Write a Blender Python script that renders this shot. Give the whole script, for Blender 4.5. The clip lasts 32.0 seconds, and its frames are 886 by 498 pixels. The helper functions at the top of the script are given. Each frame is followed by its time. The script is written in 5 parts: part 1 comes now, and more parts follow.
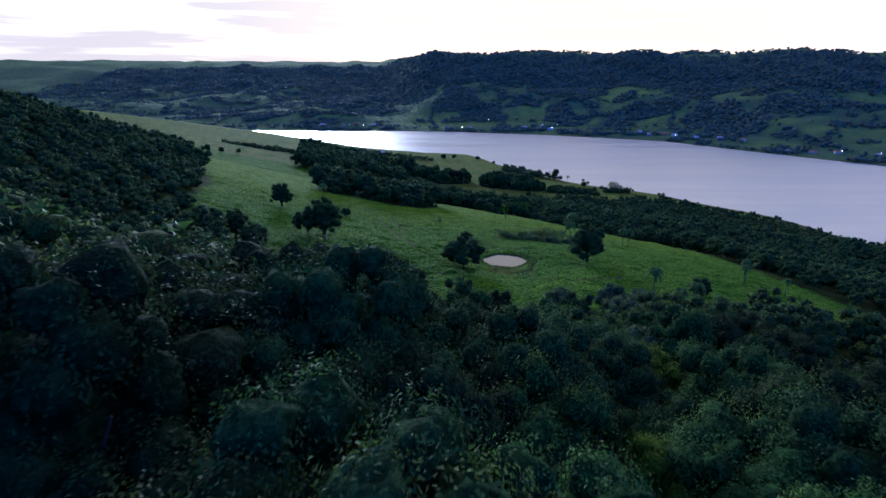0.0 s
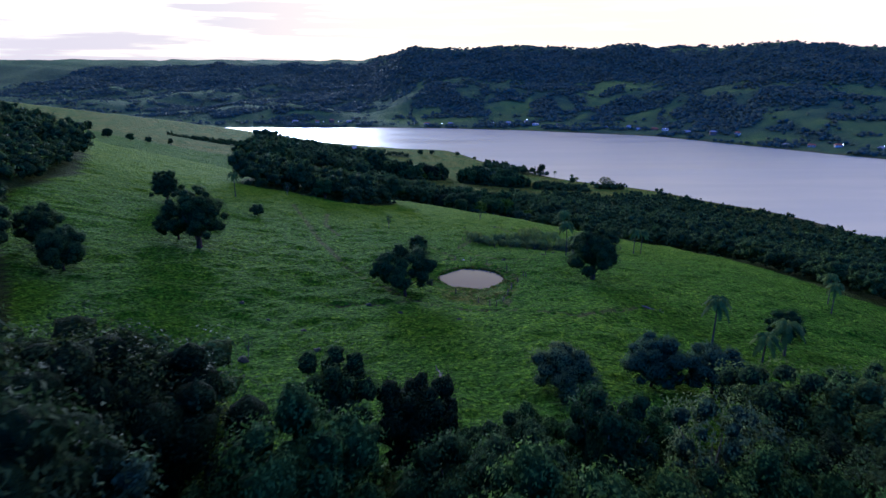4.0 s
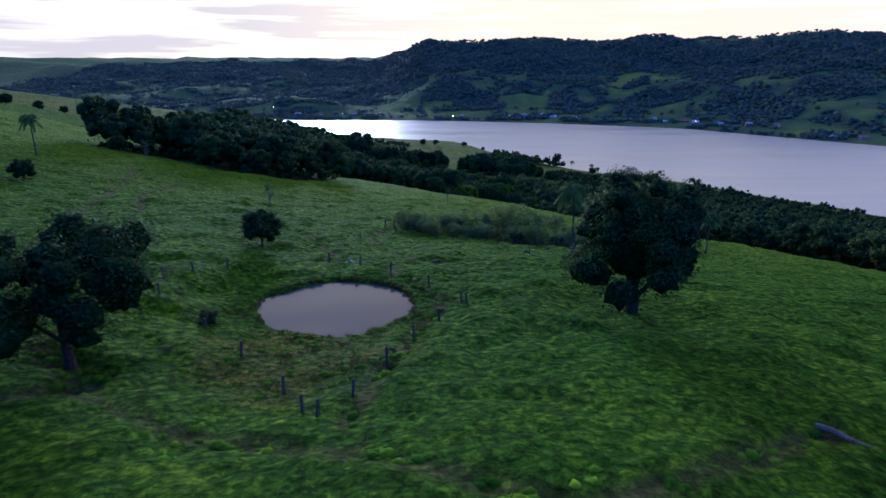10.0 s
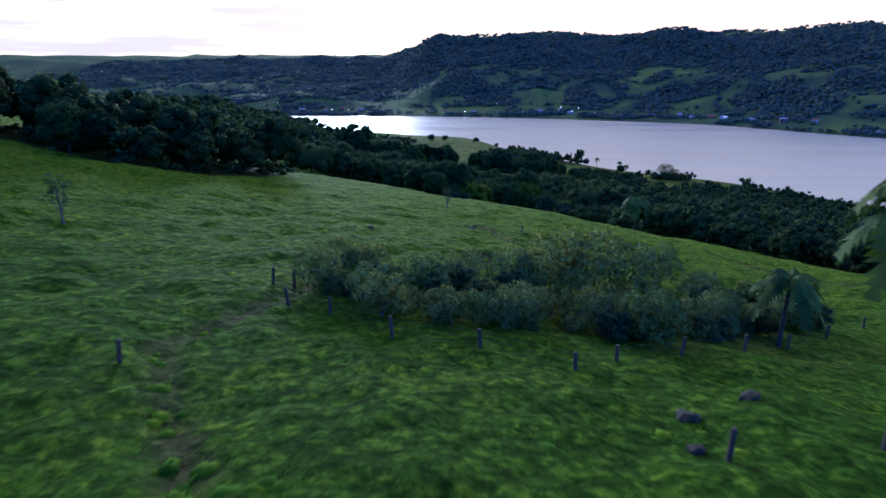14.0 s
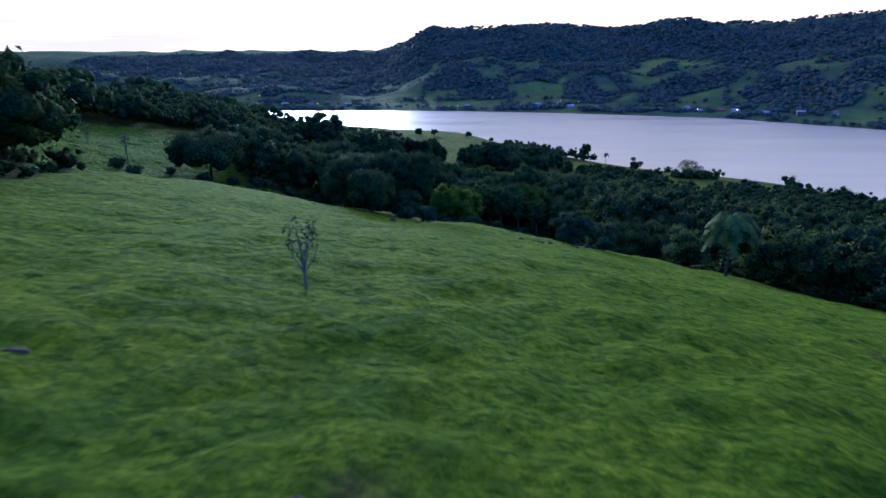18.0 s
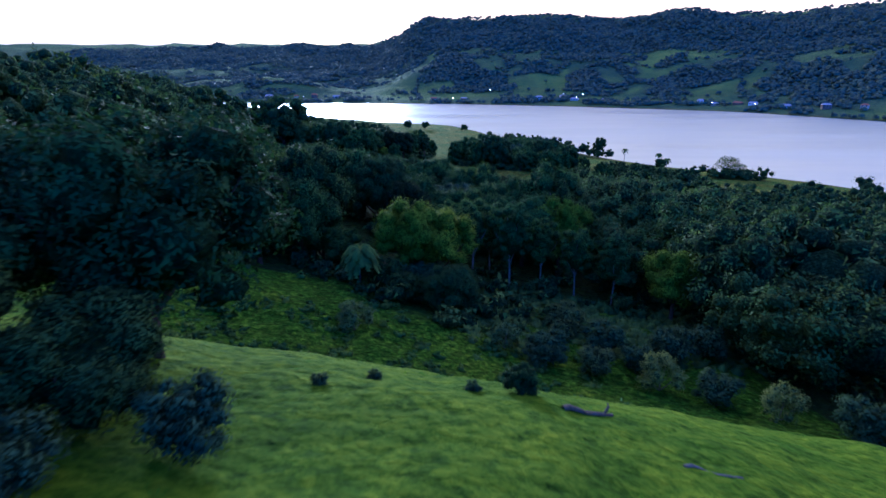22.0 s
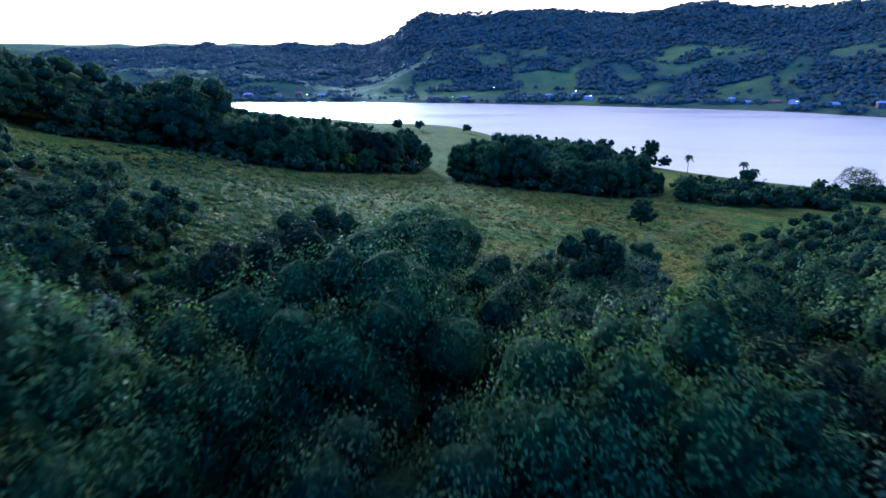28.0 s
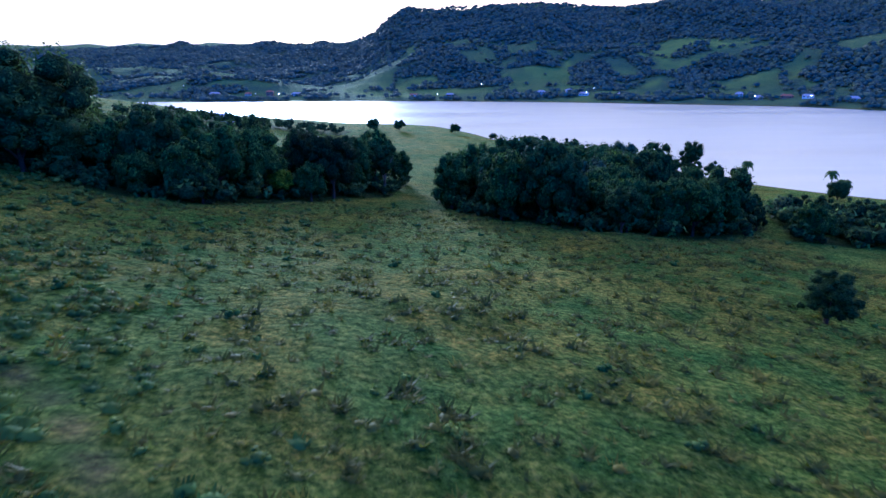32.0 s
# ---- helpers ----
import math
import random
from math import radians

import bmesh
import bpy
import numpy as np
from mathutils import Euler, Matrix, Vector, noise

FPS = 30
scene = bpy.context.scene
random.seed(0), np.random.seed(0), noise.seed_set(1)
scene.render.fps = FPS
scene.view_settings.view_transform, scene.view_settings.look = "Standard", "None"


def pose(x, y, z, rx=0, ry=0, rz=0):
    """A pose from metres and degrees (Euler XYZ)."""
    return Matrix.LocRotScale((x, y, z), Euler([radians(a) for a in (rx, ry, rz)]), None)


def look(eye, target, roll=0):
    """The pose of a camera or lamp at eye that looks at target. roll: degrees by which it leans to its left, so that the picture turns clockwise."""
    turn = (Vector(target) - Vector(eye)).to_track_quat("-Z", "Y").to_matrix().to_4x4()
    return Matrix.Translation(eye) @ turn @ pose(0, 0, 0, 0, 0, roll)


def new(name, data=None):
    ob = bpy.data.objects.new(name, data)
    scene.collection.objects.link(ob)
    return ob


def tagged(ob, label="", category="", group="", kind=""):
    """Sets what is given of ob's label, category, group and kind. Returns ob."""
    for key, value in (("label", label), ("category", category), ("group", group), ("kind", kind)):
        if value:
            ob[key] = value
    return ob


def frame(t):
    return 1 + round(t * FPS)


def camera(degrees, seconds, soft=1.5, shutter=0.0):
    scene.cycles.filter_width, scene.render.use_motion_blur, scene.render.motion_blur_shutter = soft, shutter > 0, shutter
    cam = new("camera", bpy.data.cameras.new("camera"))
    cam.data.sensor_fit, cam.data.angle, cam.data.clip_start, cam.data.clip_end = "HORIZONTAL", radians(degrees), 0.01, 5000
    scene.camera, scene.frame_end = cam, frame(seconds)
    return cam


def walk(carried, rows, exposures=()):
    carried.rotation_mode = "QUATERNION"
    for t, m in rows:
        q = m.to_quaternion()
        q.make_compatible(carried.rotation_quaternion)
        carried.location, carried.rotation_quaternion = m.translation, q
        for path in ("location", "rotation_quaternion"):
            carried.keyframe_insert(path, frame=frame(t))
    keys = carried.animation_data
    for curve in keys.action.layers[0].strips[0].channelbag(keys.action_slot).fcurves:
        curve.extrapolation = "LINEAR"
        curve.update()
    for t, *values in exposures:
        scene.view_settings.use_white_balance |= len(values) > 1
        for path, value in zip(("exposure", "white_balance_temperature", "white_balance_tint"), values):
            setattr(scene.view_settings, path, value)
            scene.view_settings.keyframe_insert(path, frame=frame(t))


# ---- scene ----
cam = camera(73.32, 32.0, soft=1.5, shutter=0.3)
# seconds, x, y, z, tilt from straight down, roll, heading
FLIGHT = [
    (0, -0.00, -0.00, 139.50, 72.86, 0.30, -0.50),
    (1, 1.92, 16.71, 136.00, 72.89, 0.19, -1.30),
    (2, 4.65, 33.02, 131.37, 72.99, 0.03, -1.86),
    (3, 8.12, 48.57, 126.55, 72.99, 0.09, -1.87),
    (3.5, 10.10, 56.76, 124.10, 72.98, 0.17, -1.89),
    (5.5, 18.63, 88.85, 117.63, 72.98, -0.08, -1.89),
    (6, 20.62, 95.15, 115.13, 73.00, -0.19, -1.87),
    (7, 24.83, 105.31, 109.57, 73.00, -0.21, -1.85),
    (8, 28.66, 115.89, 104.70, 73.01, -0.04, -1.57),
    (9, 31.69, 128.76, 100.78, 73.04, 0.04, -0.85),
    (10, 33.75, 142.88, 96.82, 73.15, 0.07, 0.05),
    (11, 34.97, 156.14, 91.26, 73.19, 0.02, 0.86),
    (12, 35.42, 170.71, 88.04, 73.16, 0.05, 1.36),
    (13, 35.70, 186.61, 86.75, 73.12, 0.08, 1.28),
    (14, 36.08, 202.57, 85.31, 73.12, -0.00, 1.21),
    (14.5, 36.25, 211.04, 84.22, 73.10, 0.02, 1.15),
    (16.5, 37.99, 245.52, 78.10, 73.06, -0.05, 0.92),
    (17, 39.04, 254.18, 76.43, 73.04, -0.10, 0.87),
    (18, 42.16, 269.79, 74.04, 72.92, -0.09, 0.86),
    (19, 43.93, 286.24, 71.33, 72.81, -0.02, 0.76),
    (20, 45.04, 303.55, 68.58, 72.76, -0.06, 0.70),
    (21, 45.78, 321.18, 65.92, 72.68, -0.04, 0.65),
    (22, 46.25, 338.51, 63.26, 72.63, 0.08, 0.61),
    (23, 46.32, 355.71, 60.70, 72.66, 0.11, 0.56),
    (24, 46.12, 373.49, 58.75, 72.71, 0.12, 0.54),
    (25, 45.95, 390.32, 57.21, 72.76, 0.02, 0.55),
    (25.5, 45.75, 398.79, 56.54, 72.77, -0.01, 0.53),
    (27.5, 45.64, 433.95, 51.44, 72.91, 0.13, 0.48),
    (28, 45.47, 442.87, 50.37, 72.95, 0.10, 0.46),
    (29, 45.33, 459.68, 48.58, 72.99, 0.01, 0.51),
    (30, 45.29, 477.32, 46.28, 73.00, -0.07, 0.51),
    (31, 45.39, 494.44, 44.54, 73.00, -0.26, 0.04),
    (32, 45.21, 512.00, 43.94, 72.95, -0.31, -0.92),
]
walk(cam, [(t, pose(x, y, z, tilt, 0, head) @ pose(0, 0, 0, 0, 0, roll)) for t, x, y, z, tilt, roll, head in FLIGHT], exposures=[(0, -0.02, 4230, 13), (6, -0.08, 4250, 13), (10, -0.15, 4250, 13), (14, 0.1, 4250, 13), (21, 0.4, 4100, 13), (26, 1.0, 3950, 13), (29, 0.95, 4000, 13), (32, 0.78, 4020, 13)])

# ---- light: dusk, the sun just gone behind the far ridge ----
world = bpy.data.worlds.new("dusk")
scene.world = world
world.use_nodes = True
wn, wl = world.node_tree.nodes, world.node_tree.links
wn.clear()
sky = wn.new("ShaderNodeTexSky")
sky.sky_type, sky.sun_disc = "NISHITA", False
sky.sun_elevation, sky.sun_rotation = radians(12), radians(-13)
sky.altitude, sky.air_density, sky.dust_density, sky.ozone_density = 300, 1.0, 0.8, 2.0
coord = wn.new("ShaderNodeTexCoord")
flat = wn.new("ShaderNodeMapping")
flat.inputs["Scale"].default_value, flat.inputs["Location"].default_value = (1.0, 1.0, 16.0), (0.3, 0, 0.4)
streaks = wn.new("ShaderNodeTexNoise")
streaks.inputs["Scale"].default_value, streaks.inputs["Detail"].default_value, streaks.inputs["Roughness"].default_value = 3.0, 6.0, 0.58
ramp = wn.new("ShaderNodeValToRGB")
ramp.color_ramp.elements[0].position, ramp.color_ramp.elements[0].color = 0.36, (0, 0, 0, 1)
ramp.color_ramp.elements[1].position, ramp.color_ramp.elements[1].color = 0.52, (0.9, 0.9, 0.9, 1)
cloud = wn.new("ShaderNodeMix")
cloud.data_type = "RGBA"
cloudy = wn.new("ShaderNodeMix")
cloudy.data_type = "RGBA"
cloudy.inputs["A"].default_value, cloudy.inputs["B"].default_value = (9.5, 5.4, 2.9, 1), (6.0, 4.2, 3.1, 1)
wl.new(cloudy.outputs["Result"], cloud.inputs["B"])
veil = wn.new("ShaderNodeMix")
veil.data_type = "RGBA"
veil.inputs["Factor"].default_value = 0.94
split = wn.new("ShaderNodeSeparateXYZ")
west = wn.new("ShaderNodeMapRange")
west.inputs["From Min"].default_value, west.inputs["From Max"].default_value = -0.35, 0.95
tone = wn.new("ShaderNodeMix")
tone.data_type = "RGBA"
tone.inputs["A"].default_value, tone.inputs["B"].default_value = (0.85, 2.5, 9.5, 1), (14.0, 9.6, 4.2, 1)
back = wn.new("ShaderNodeBackground")
back.inputs["Strength"].default_value = 0.15
out = wn.new("ShaderNodeOutputWorld")
wl.new(coord.outputs["Generated"], flat.inputs["Vector"])
wl.new(coord.outputs["Generated"], split.inputs["Vector"])
rise = wn.new("ShaderNodeMath")
rise.operation = "MULTIPLY_ADD"
rise.inputs[1].default_value = 0.05
wl.new(split.outputs["Z"], rise.inputs[0])
wl.new(split.outputs["Y"], rise.inputs[2])
wl.new(rise.outputs["Value"], west.inputs["Value"])
wl.new(west.outputs["Result"], tone.inputs["Factor"])
wl.new(tone.outputs["Result"], veil.inputs["B"])
wl.new(flat.outputs["Vector"], streaks.inputs["Vector"])
wl.new(streaks.outputs["Fac"], ramp.inputs["Fac"])
south = wn.new("ShaderNodeMapRange")
south.inputs["From Min"].default_value, south.inputs["From Max"].default_value = 0.05, -0.5
south.inputs["To Min"].default_value = 0.7
wl.new(split.outputs["X"], south.inputs["Value"])
left = wn.new("ShaderNodeMapRange")
left.inputs["From Min"].default_value, left.inputs["From Max"].default_value = 0.1, -0.3
wl.new(split.outputs["X"], left.inputs["Value"])
wl.new(left.outputs["Result"], cloudy.inputs["Factor"])
bank = wn.new("ShaderNodeMath")
bank.operation = "MULTIPLY"
wl.new(ramp.outputs["Color"], bank.inputs[0])
wl.new(south.outputs["Result"], bank.inputs[1])
lit = wn.new("ShaderNodeMath")
lit.operation = "MULTIPLY"
wl.new(bank.outputs["Value"], lit.inputs[0])
wl.new(west.outputs["Result"], lit.inputs[1])
wl.new(lit.outputs["Value"], cloud.inputs["Factor"])
wl.new(sky.outputs["Color"], veil.inputs["A"])
wl.new(veil.outputs["Result"], cloud.inputs["A"])
zenith = wn.new("ShaderNodeMapRange")
zenith.inputs["From Min"].default_value, zenith.inputs["From Max"].default_value = 0.22, 0.9
zenith.inputs["To Min"].default_value, zenith.inputs["To Max"].default_value = 1.0, 0.52
wl.new(split.outputs["Z"], zenith.inputs["Value"])
deep = wn.new("ShaderNodeVectorMath")
deep.operation = "SCALE"
wl.new(cloud.outputs["Result"], deep.inputs[0])
wl.new(zenith.outputs["Result"], deep.inputs["Scale"])
wl.new(deep.outputs["Vector"], back.inputs["Color"])
wl.new(back.outputs["Background"], out.inputs["Surface"])
sun = new("sun", bpy.data.lights.new("sun", "SUN"))
sun.data.energy, sun.data.angle, sun.data.color = 3.2, radians(14), (1.0, 0.88, 0.74)
sun.matrix_world = look((-700, 3000, 520), (0, 0, 0))


# ---- materials ----
def nodes_of(name, rough=0.9, spec=0.2):
    m = bpy.data.materials.new(name)
    m.use_nodes = True
    n, l = m.node_tree.nodes, m.node_tree.links
    b = n["Principled BSDF"]
    b.inputs["Roughness"].default_value = rough
    b.inputs["Specular IOR Level"].default_value = spec
    return m, n, l, b


def noise_of(n, l, scale, detail=4.0, rough=0.55, vec=None):
    t = n.new("ShaderNodeTexNoise")
    t.inputs["Scale"].default_value, t.inputs["Detail"].default_value, t.inputs["Roughness"].default_value = scale, detail, rough
    if vec is None:
        vec = n.new("ShaderNodeTexCoord").outputs["Object"]
    l.new(vec, t.inputs["Vector"])
    return t.outputs["Fac"]


def ramp_of(n, l, fac, stops):
    r = n.new("ShaderNodeValToRGB")
    while len(r.color_ramp.elements) < len(stops):
        r.color_ramp.elements.new(0.5)
    for e, (p, c) in zip(r.color_ramp.elements, stops):
        e.position, e.color = p, (*c, 1)
    l.new(fac, r.inputs["Fac"])
    return r.outputs["Color"]


def mixed(n, l, fac, a, b, mode="MIX"):
    m = n.new("ShaderNodeMix")
    m.data_type, m.blend_type = "RGBA", mode
    for key, v in (("Factor", fac), ("A", a), ("B", b)):
        if isinstance(v, (int, float)):
            m.inputs[key].default_value = v
        elif isinstance(v, tuple):
            m.inputs[key].default_value = (*v, 1)
        else:
            l.new(v, m.inputs[key])
    return m.outputs["Result"]


def bumped(n, l, b, height, strength, distance):
    k = n.new("ShaderNodeBump")
    k.inputs["Strength"].default_value, k.inputs["Distance"].default_value = strength, distance
    l.new(height, k.inputs["Height"])
    l.new(k.outputs["Normal"], b.inputs["Normal"])


def mat_plain(name, a, b_, scale=6.0, rough=0.85, bump=0.3, dist=0.02, metal=0.0, spec=0.25):
    """Two tones with grain at two sizes."""
    m, n, l, b = nodes_of(name, rough, spec)
    big, small = noise_of(n, l, scale), noise_of(n, l, scale * 9)
    col = ramp_of(n, l, big, [(0.32, a), (0.68, b_)])
    col = mixed(n, l, 0.35, col, ramp_of(n, l, small, [(0.3, tuple(v * 0.5 for v in a)), (0.7, tuple(min(1, v * 1.3) for v in b_))]))
    l.new(col, b.inputs["Base Color"])
    b.inputs["Metallic"].default_value = metal
    bumped(n, l, b, small, bump, dist)
    return m


LEAF_TONES = {}


def mat_leaf(name, dark, light, tint=0.12, gloss=0.7, round_off=0.84):
    """Foliage: tone by tree and by leaf clump, with light let through."""
    m, n, l, b = nodes_of(name, gloss, 0.04)
    LEAF_TONES[name] = (dark, light)
    tone = n.new("ShaderNodeAttribute")
    tone.attribute_name = "tone"
    rnd = n.new("ShaderNodeMath")
    rnd.operation = "FRACT"
    add = n.new("ShaderNodeMath")
    l.new(n.new("ShaderNodeObjectInfo").outputs["Random"], add.inputs[0])
    l.new(tone.outputs["Fac"], add.inputs[1])
    l.new(add.outputs["Value"], rnd.inputs[0])
    rnd = rnd.outputs["Value"]
    isl = n.new("ShaderNodeNewGeometry").outputs["Random Per Island"]
    soft = tuple(0.4 * a + 0.6 * b_ for a, b_ in zip(dark, light))
    base = ramp_of(n, l, isl, [(0.0, soft), (0.75, tuple(v * 0.95 for v in light)), (1.0, tuple(min(1, v * 1.05) for v in light))])
    warm = ramp_of(n, l, rnd, [(0.0, (0.55, 0.72, 0.7)), (0.35, (0.85, 0.95, 0.95)), (0.6, (1.0, 1.0, 0.9)), (0.9, (1.35, 1.22, 0.85)), (1.0, (1.1, 1.12, 1.05))])
    patch = ramp_of(n, l, noise_of(n, l, 0.45, 2.0), [(0.33, (0.55, 0.62, 0.7)), (0.67, (1.35, 1.28, 1.1))])
    col = mixed(n, l, 1.0, mixed(n, l, 1.0, base, warm, "MULTIPLY"), patch, "MULTIPLY")
    l.new(col, b.inputs["Base Color"])
    t = n.new("ShaderNodeBsdfTranslucent")
    l.new(mixed(n, l, 1.0, col, (1.1, 1.2, 0.5), "MULTIPLY"), t.inputs["Color"])
    if round_off:
        # sprays take the turn of the clump that they grow on
        puff = n.new("ShaderNodeAttribute")
        puff.attribute_name = "puff"
        turn = n.new("ShaderNodeVectorTransform")
        turn.vector_type, turn.convert_from, turn.convert_to = "NORMAL", "OBJECT", "WORLD"
        l.new(puff.outputs["Vector"], turn.inputs["Vector"])
        both = n.new("ShaderNodeMix")
        both.data_type = "VECTOR"
        both.inputs["Factor"].default_value = round_off
        l.new(n.new("ShaderNodeNewGeometry").outputs["Normal"], both.inputs["A"])
        l.new(turn.outputs["Vector"], both.inputs["B"])
        unit = n.new("ShaderNodeVectorMath")
        unit.operation = "NORMALIZE"
        l.new(both.outputs["Result"], unit.inputs[0])
        l.new(unit.outputs["Vector"], b.inputs["Normal"])
        l.new(unit.outputs["Vector"], t.inputs["Normal"])
    s = n.new("ShaderNodeMixShader")
    s.inputs["Fac"].default_value = tint
    l.new(b.outputs["BSDF"], s.inputs[1])
    l.new(t.outputs["BSDF"], s.inputs[2])
    l.new(s.outputs["Shader"], n["Material Output"].inputs["Surface"])
    return m


def mat_water(name, colour, rough, wave, scale, stretch=1.0):
    m, n, l, b = nodes_of(name, rough, 0.5)
    b.inputs["Base Color"].default_value = (*colour, 1)
    b.inputs["IOR"].default_value = 1.33
    mp = n.new("ShaderNodeMapping")
    mp.inputs["Scale"].default_value = (1.0, stretch, 1.0)
    l.new(n.new("ShaderNodeTexCoord").outputs["Object"], mp.inputs["Vector"])
    bumped(n, l, b, noise_of(n, l, scale, 5.0, 0.6, mp.outputs["Vector"]), 1.0, wave)
    return m


def mat_ground():
    """Pasture, woodland floor, rank field, bare earth and far fields with haze in their colour, told apart by masks on
    the sheet.
    """
    m, n, l, b = nodes_of("ground_cover", 0.95, 0.03)
    at = lambda key: (lambda a: (setattr(a, "attribute_name", key), a.outputs["Fac"])[1])(n.new("ShaderNodeAttribute"))
    fine, mid, big = noise_of(n, l, 1.9, 7.0, 0.74), noise_of(n, l, 0.22, 4.0), noise_of(n, l, 0.028, 3.0)
    grass = ramp_of(n, l, fine, [(0.36, (0.014, 0.046, 0.003)), (0.5, (0.044, 0.11, 0.006)), (0.63, (0.125, 0.232, 0.014))])
    grass = mixed(n, l, 1.0, grass, ramp_of(n, l, mid, [(0.3, (0.75, 0.85, 0.88)), (0.5, (1, 1, 1)), (0.7, (1.2, 1.1, 0.95))]), "MULTIPLY")
    grass = mixed(n, l, 1.0, grass, ramp_of(n, l, big, [(0.35, (0.8, 0.9, 0.95)), (0.65, (1.2, 1.1, 0.95))]), "MULTIPLY")
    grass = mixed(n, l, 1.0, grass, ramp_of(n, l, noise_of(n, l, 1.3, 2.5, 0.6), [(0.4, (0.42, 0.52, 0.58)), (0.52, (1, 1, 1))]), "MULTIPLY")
    tuss = []
    for size in (1.15, 0.5):
        wob = n.new("ShaderNodeVectorMath")
        wob.operation = "MULTIPLY_ADD"
        soft = n.new("ShaderNodeTexNoise")
        soft.inputs["Scale"].default_value = size * 1.6
        l.new(n.new("ShaderNodeTexCoord").outputs["Object"], soft.inputs["Vector"])
        l.new(soft.outputs["Color"], wob.inputs[0])
        wob.inputs[1].default_value = (0.9 / size, 0.9 / size, 0)
        l.new(n.new("ShaderNodeTexCoord").outputs["Object"], wob.inputs[2])
        v = n.new("ShaderNodeTexVoronoi")
        v.voronoi_dimensions, v.feature = "2D", "SMOOTH_F1"
        v.inputs["Scale"].default_value, v.inputs["Smoothness"].default_value = size, 0.35
        l.new(wob.outputs["Vector"], v.inputs["Vector"])
        tuss.append(v)
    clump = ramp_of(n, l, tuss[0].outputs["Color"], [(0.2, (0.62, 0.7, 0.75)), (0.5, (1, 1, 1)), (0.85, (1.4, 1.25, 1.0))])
    # shade in the gaps between tussocks, painted as a dark rim round each cell
    gap_shade = ramp_of(n, l, tuss[0].outputs["Distance"], [(0.3, (1.15, 1.12, 1.0)), (0.62, (0.62, 0.68, 0.75))])
    grass = mixed(n, l, 1.0, mixed(n, l, 1.0, grass, clump, "MULTIPLY"), gap_shade, "MULTIPLY")
    lawn = ramp_of(n, l, fine, [(0.38, (0.041, 0.088, 0.004)), (0.5, (0.086, 0.152, 0.006)), (0.64, (0.148, 0.214, 0.01))])
    lawn = mixed(n, l, 1.0, lawn, ramp_of(n, l, mid, [(0.3, (0.65, 0.78, 0.8)), (0.7, (1.25, 1.15, 1.0))]), "MULTIPLY")
    lawn = mixed(n, l, 1.0, lawn, ramp_of(n, l, noise_of(n, l, 0.8, 3.0), [(0.33, (0.35, 0.48, 0.5)), (0.42, (1, 1, 1))]), "MULTIPLY")
    lawn = mixed(n, l, 0.6, lawn, mixed(n, l, 1.0, lawn, clump, "MULTIPLY"))
    grass = mixed(n, l, at("short"), grass, lawn)
    rank = ramp_of(n, l, fine, [(0.38, (0.016, 0.032, 0.008)), (0.5, (0.07, 0.084, 0.02)), (0.63, (0.18, 0.165, 0.048))])
    rank = mixed(n, l, 1.0, rank, ramp_of(n, l, mid, [(0.35, (0.5, 0.75, 0.6)), (0.65, (1.35, 1.2, 0.9))]), "MULTIPLY")
    rank = mixed(n, l, 1.0, rank, ramp_of(n, l, noise_of(n, l, 0.07, 3.0), [(0.4, (0.75, 1.05, 0.9)), (0.6, (1.3, 1.12, 0.85))]), "MULTIPLY")
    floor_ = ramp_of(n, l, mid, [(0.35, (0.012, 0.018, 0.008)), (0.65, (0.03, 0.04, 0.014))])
    earth = ramp_of(n, l, fine, [(0.3, (0.04, 0.025, 0.018)), (0.7, (0.12, 0.08, 0.055))])
    # the bluer low tone of the far fields stands in for haze
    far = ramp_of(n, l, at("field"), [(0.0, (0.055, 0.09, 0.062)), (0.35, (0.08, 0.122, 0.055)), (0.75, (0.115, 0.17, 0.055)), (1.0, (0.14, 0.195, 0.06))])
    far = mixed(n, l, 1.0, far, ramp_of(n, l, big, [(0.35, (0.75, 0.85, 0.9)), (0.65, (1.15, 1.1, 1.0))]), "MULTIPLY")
    col = mixed(n, l, at("rank"), grass, rank)
    col = mixed(n, l, at("far"), col, far)
    # far woods floor takes the tone of the haze-coloured crowns above it
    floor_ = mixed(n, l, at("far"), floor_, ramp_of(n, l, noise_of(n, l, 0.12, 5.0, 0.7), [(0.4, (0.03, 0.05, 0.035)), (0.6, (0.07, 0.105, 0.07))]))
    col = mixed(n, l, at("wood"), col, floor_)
    col = mixed(n, l, at("bare"), col, earth)
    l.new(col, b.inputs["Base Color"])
    b.inputs["Sheen Weight"].default_value, b.inputs["Sheen Roughness"].default_value = 0.1, 0.35
    b.inputs["Sheen Tint"].default_value = (0.5, 0.8, 0.03, 1)
    knolls = n.new("ShaderNodeMath")
    knolls.operation = "MULTIPLY_ADD"
    knolls.inputs[1].default_value = -1.0
    l.new(tuss[0].outputs["Distance"], knolls.inputs[0])
    more = n.new("ShaderNodeMath")
    more.operation = "MULTIPLY_ADD"
    more.inputs[1].default_value = -0.8
    l.new(tuss[1].outputs["Distance"], more.inputs[0])
    l.new(fine, more.inputs[2])
    l.new(more.outputs["Value"], knolls.inputs[2])
    bumped(n, l, b, knolls.outputs["Value"], 1.0, 0.42)
    return m


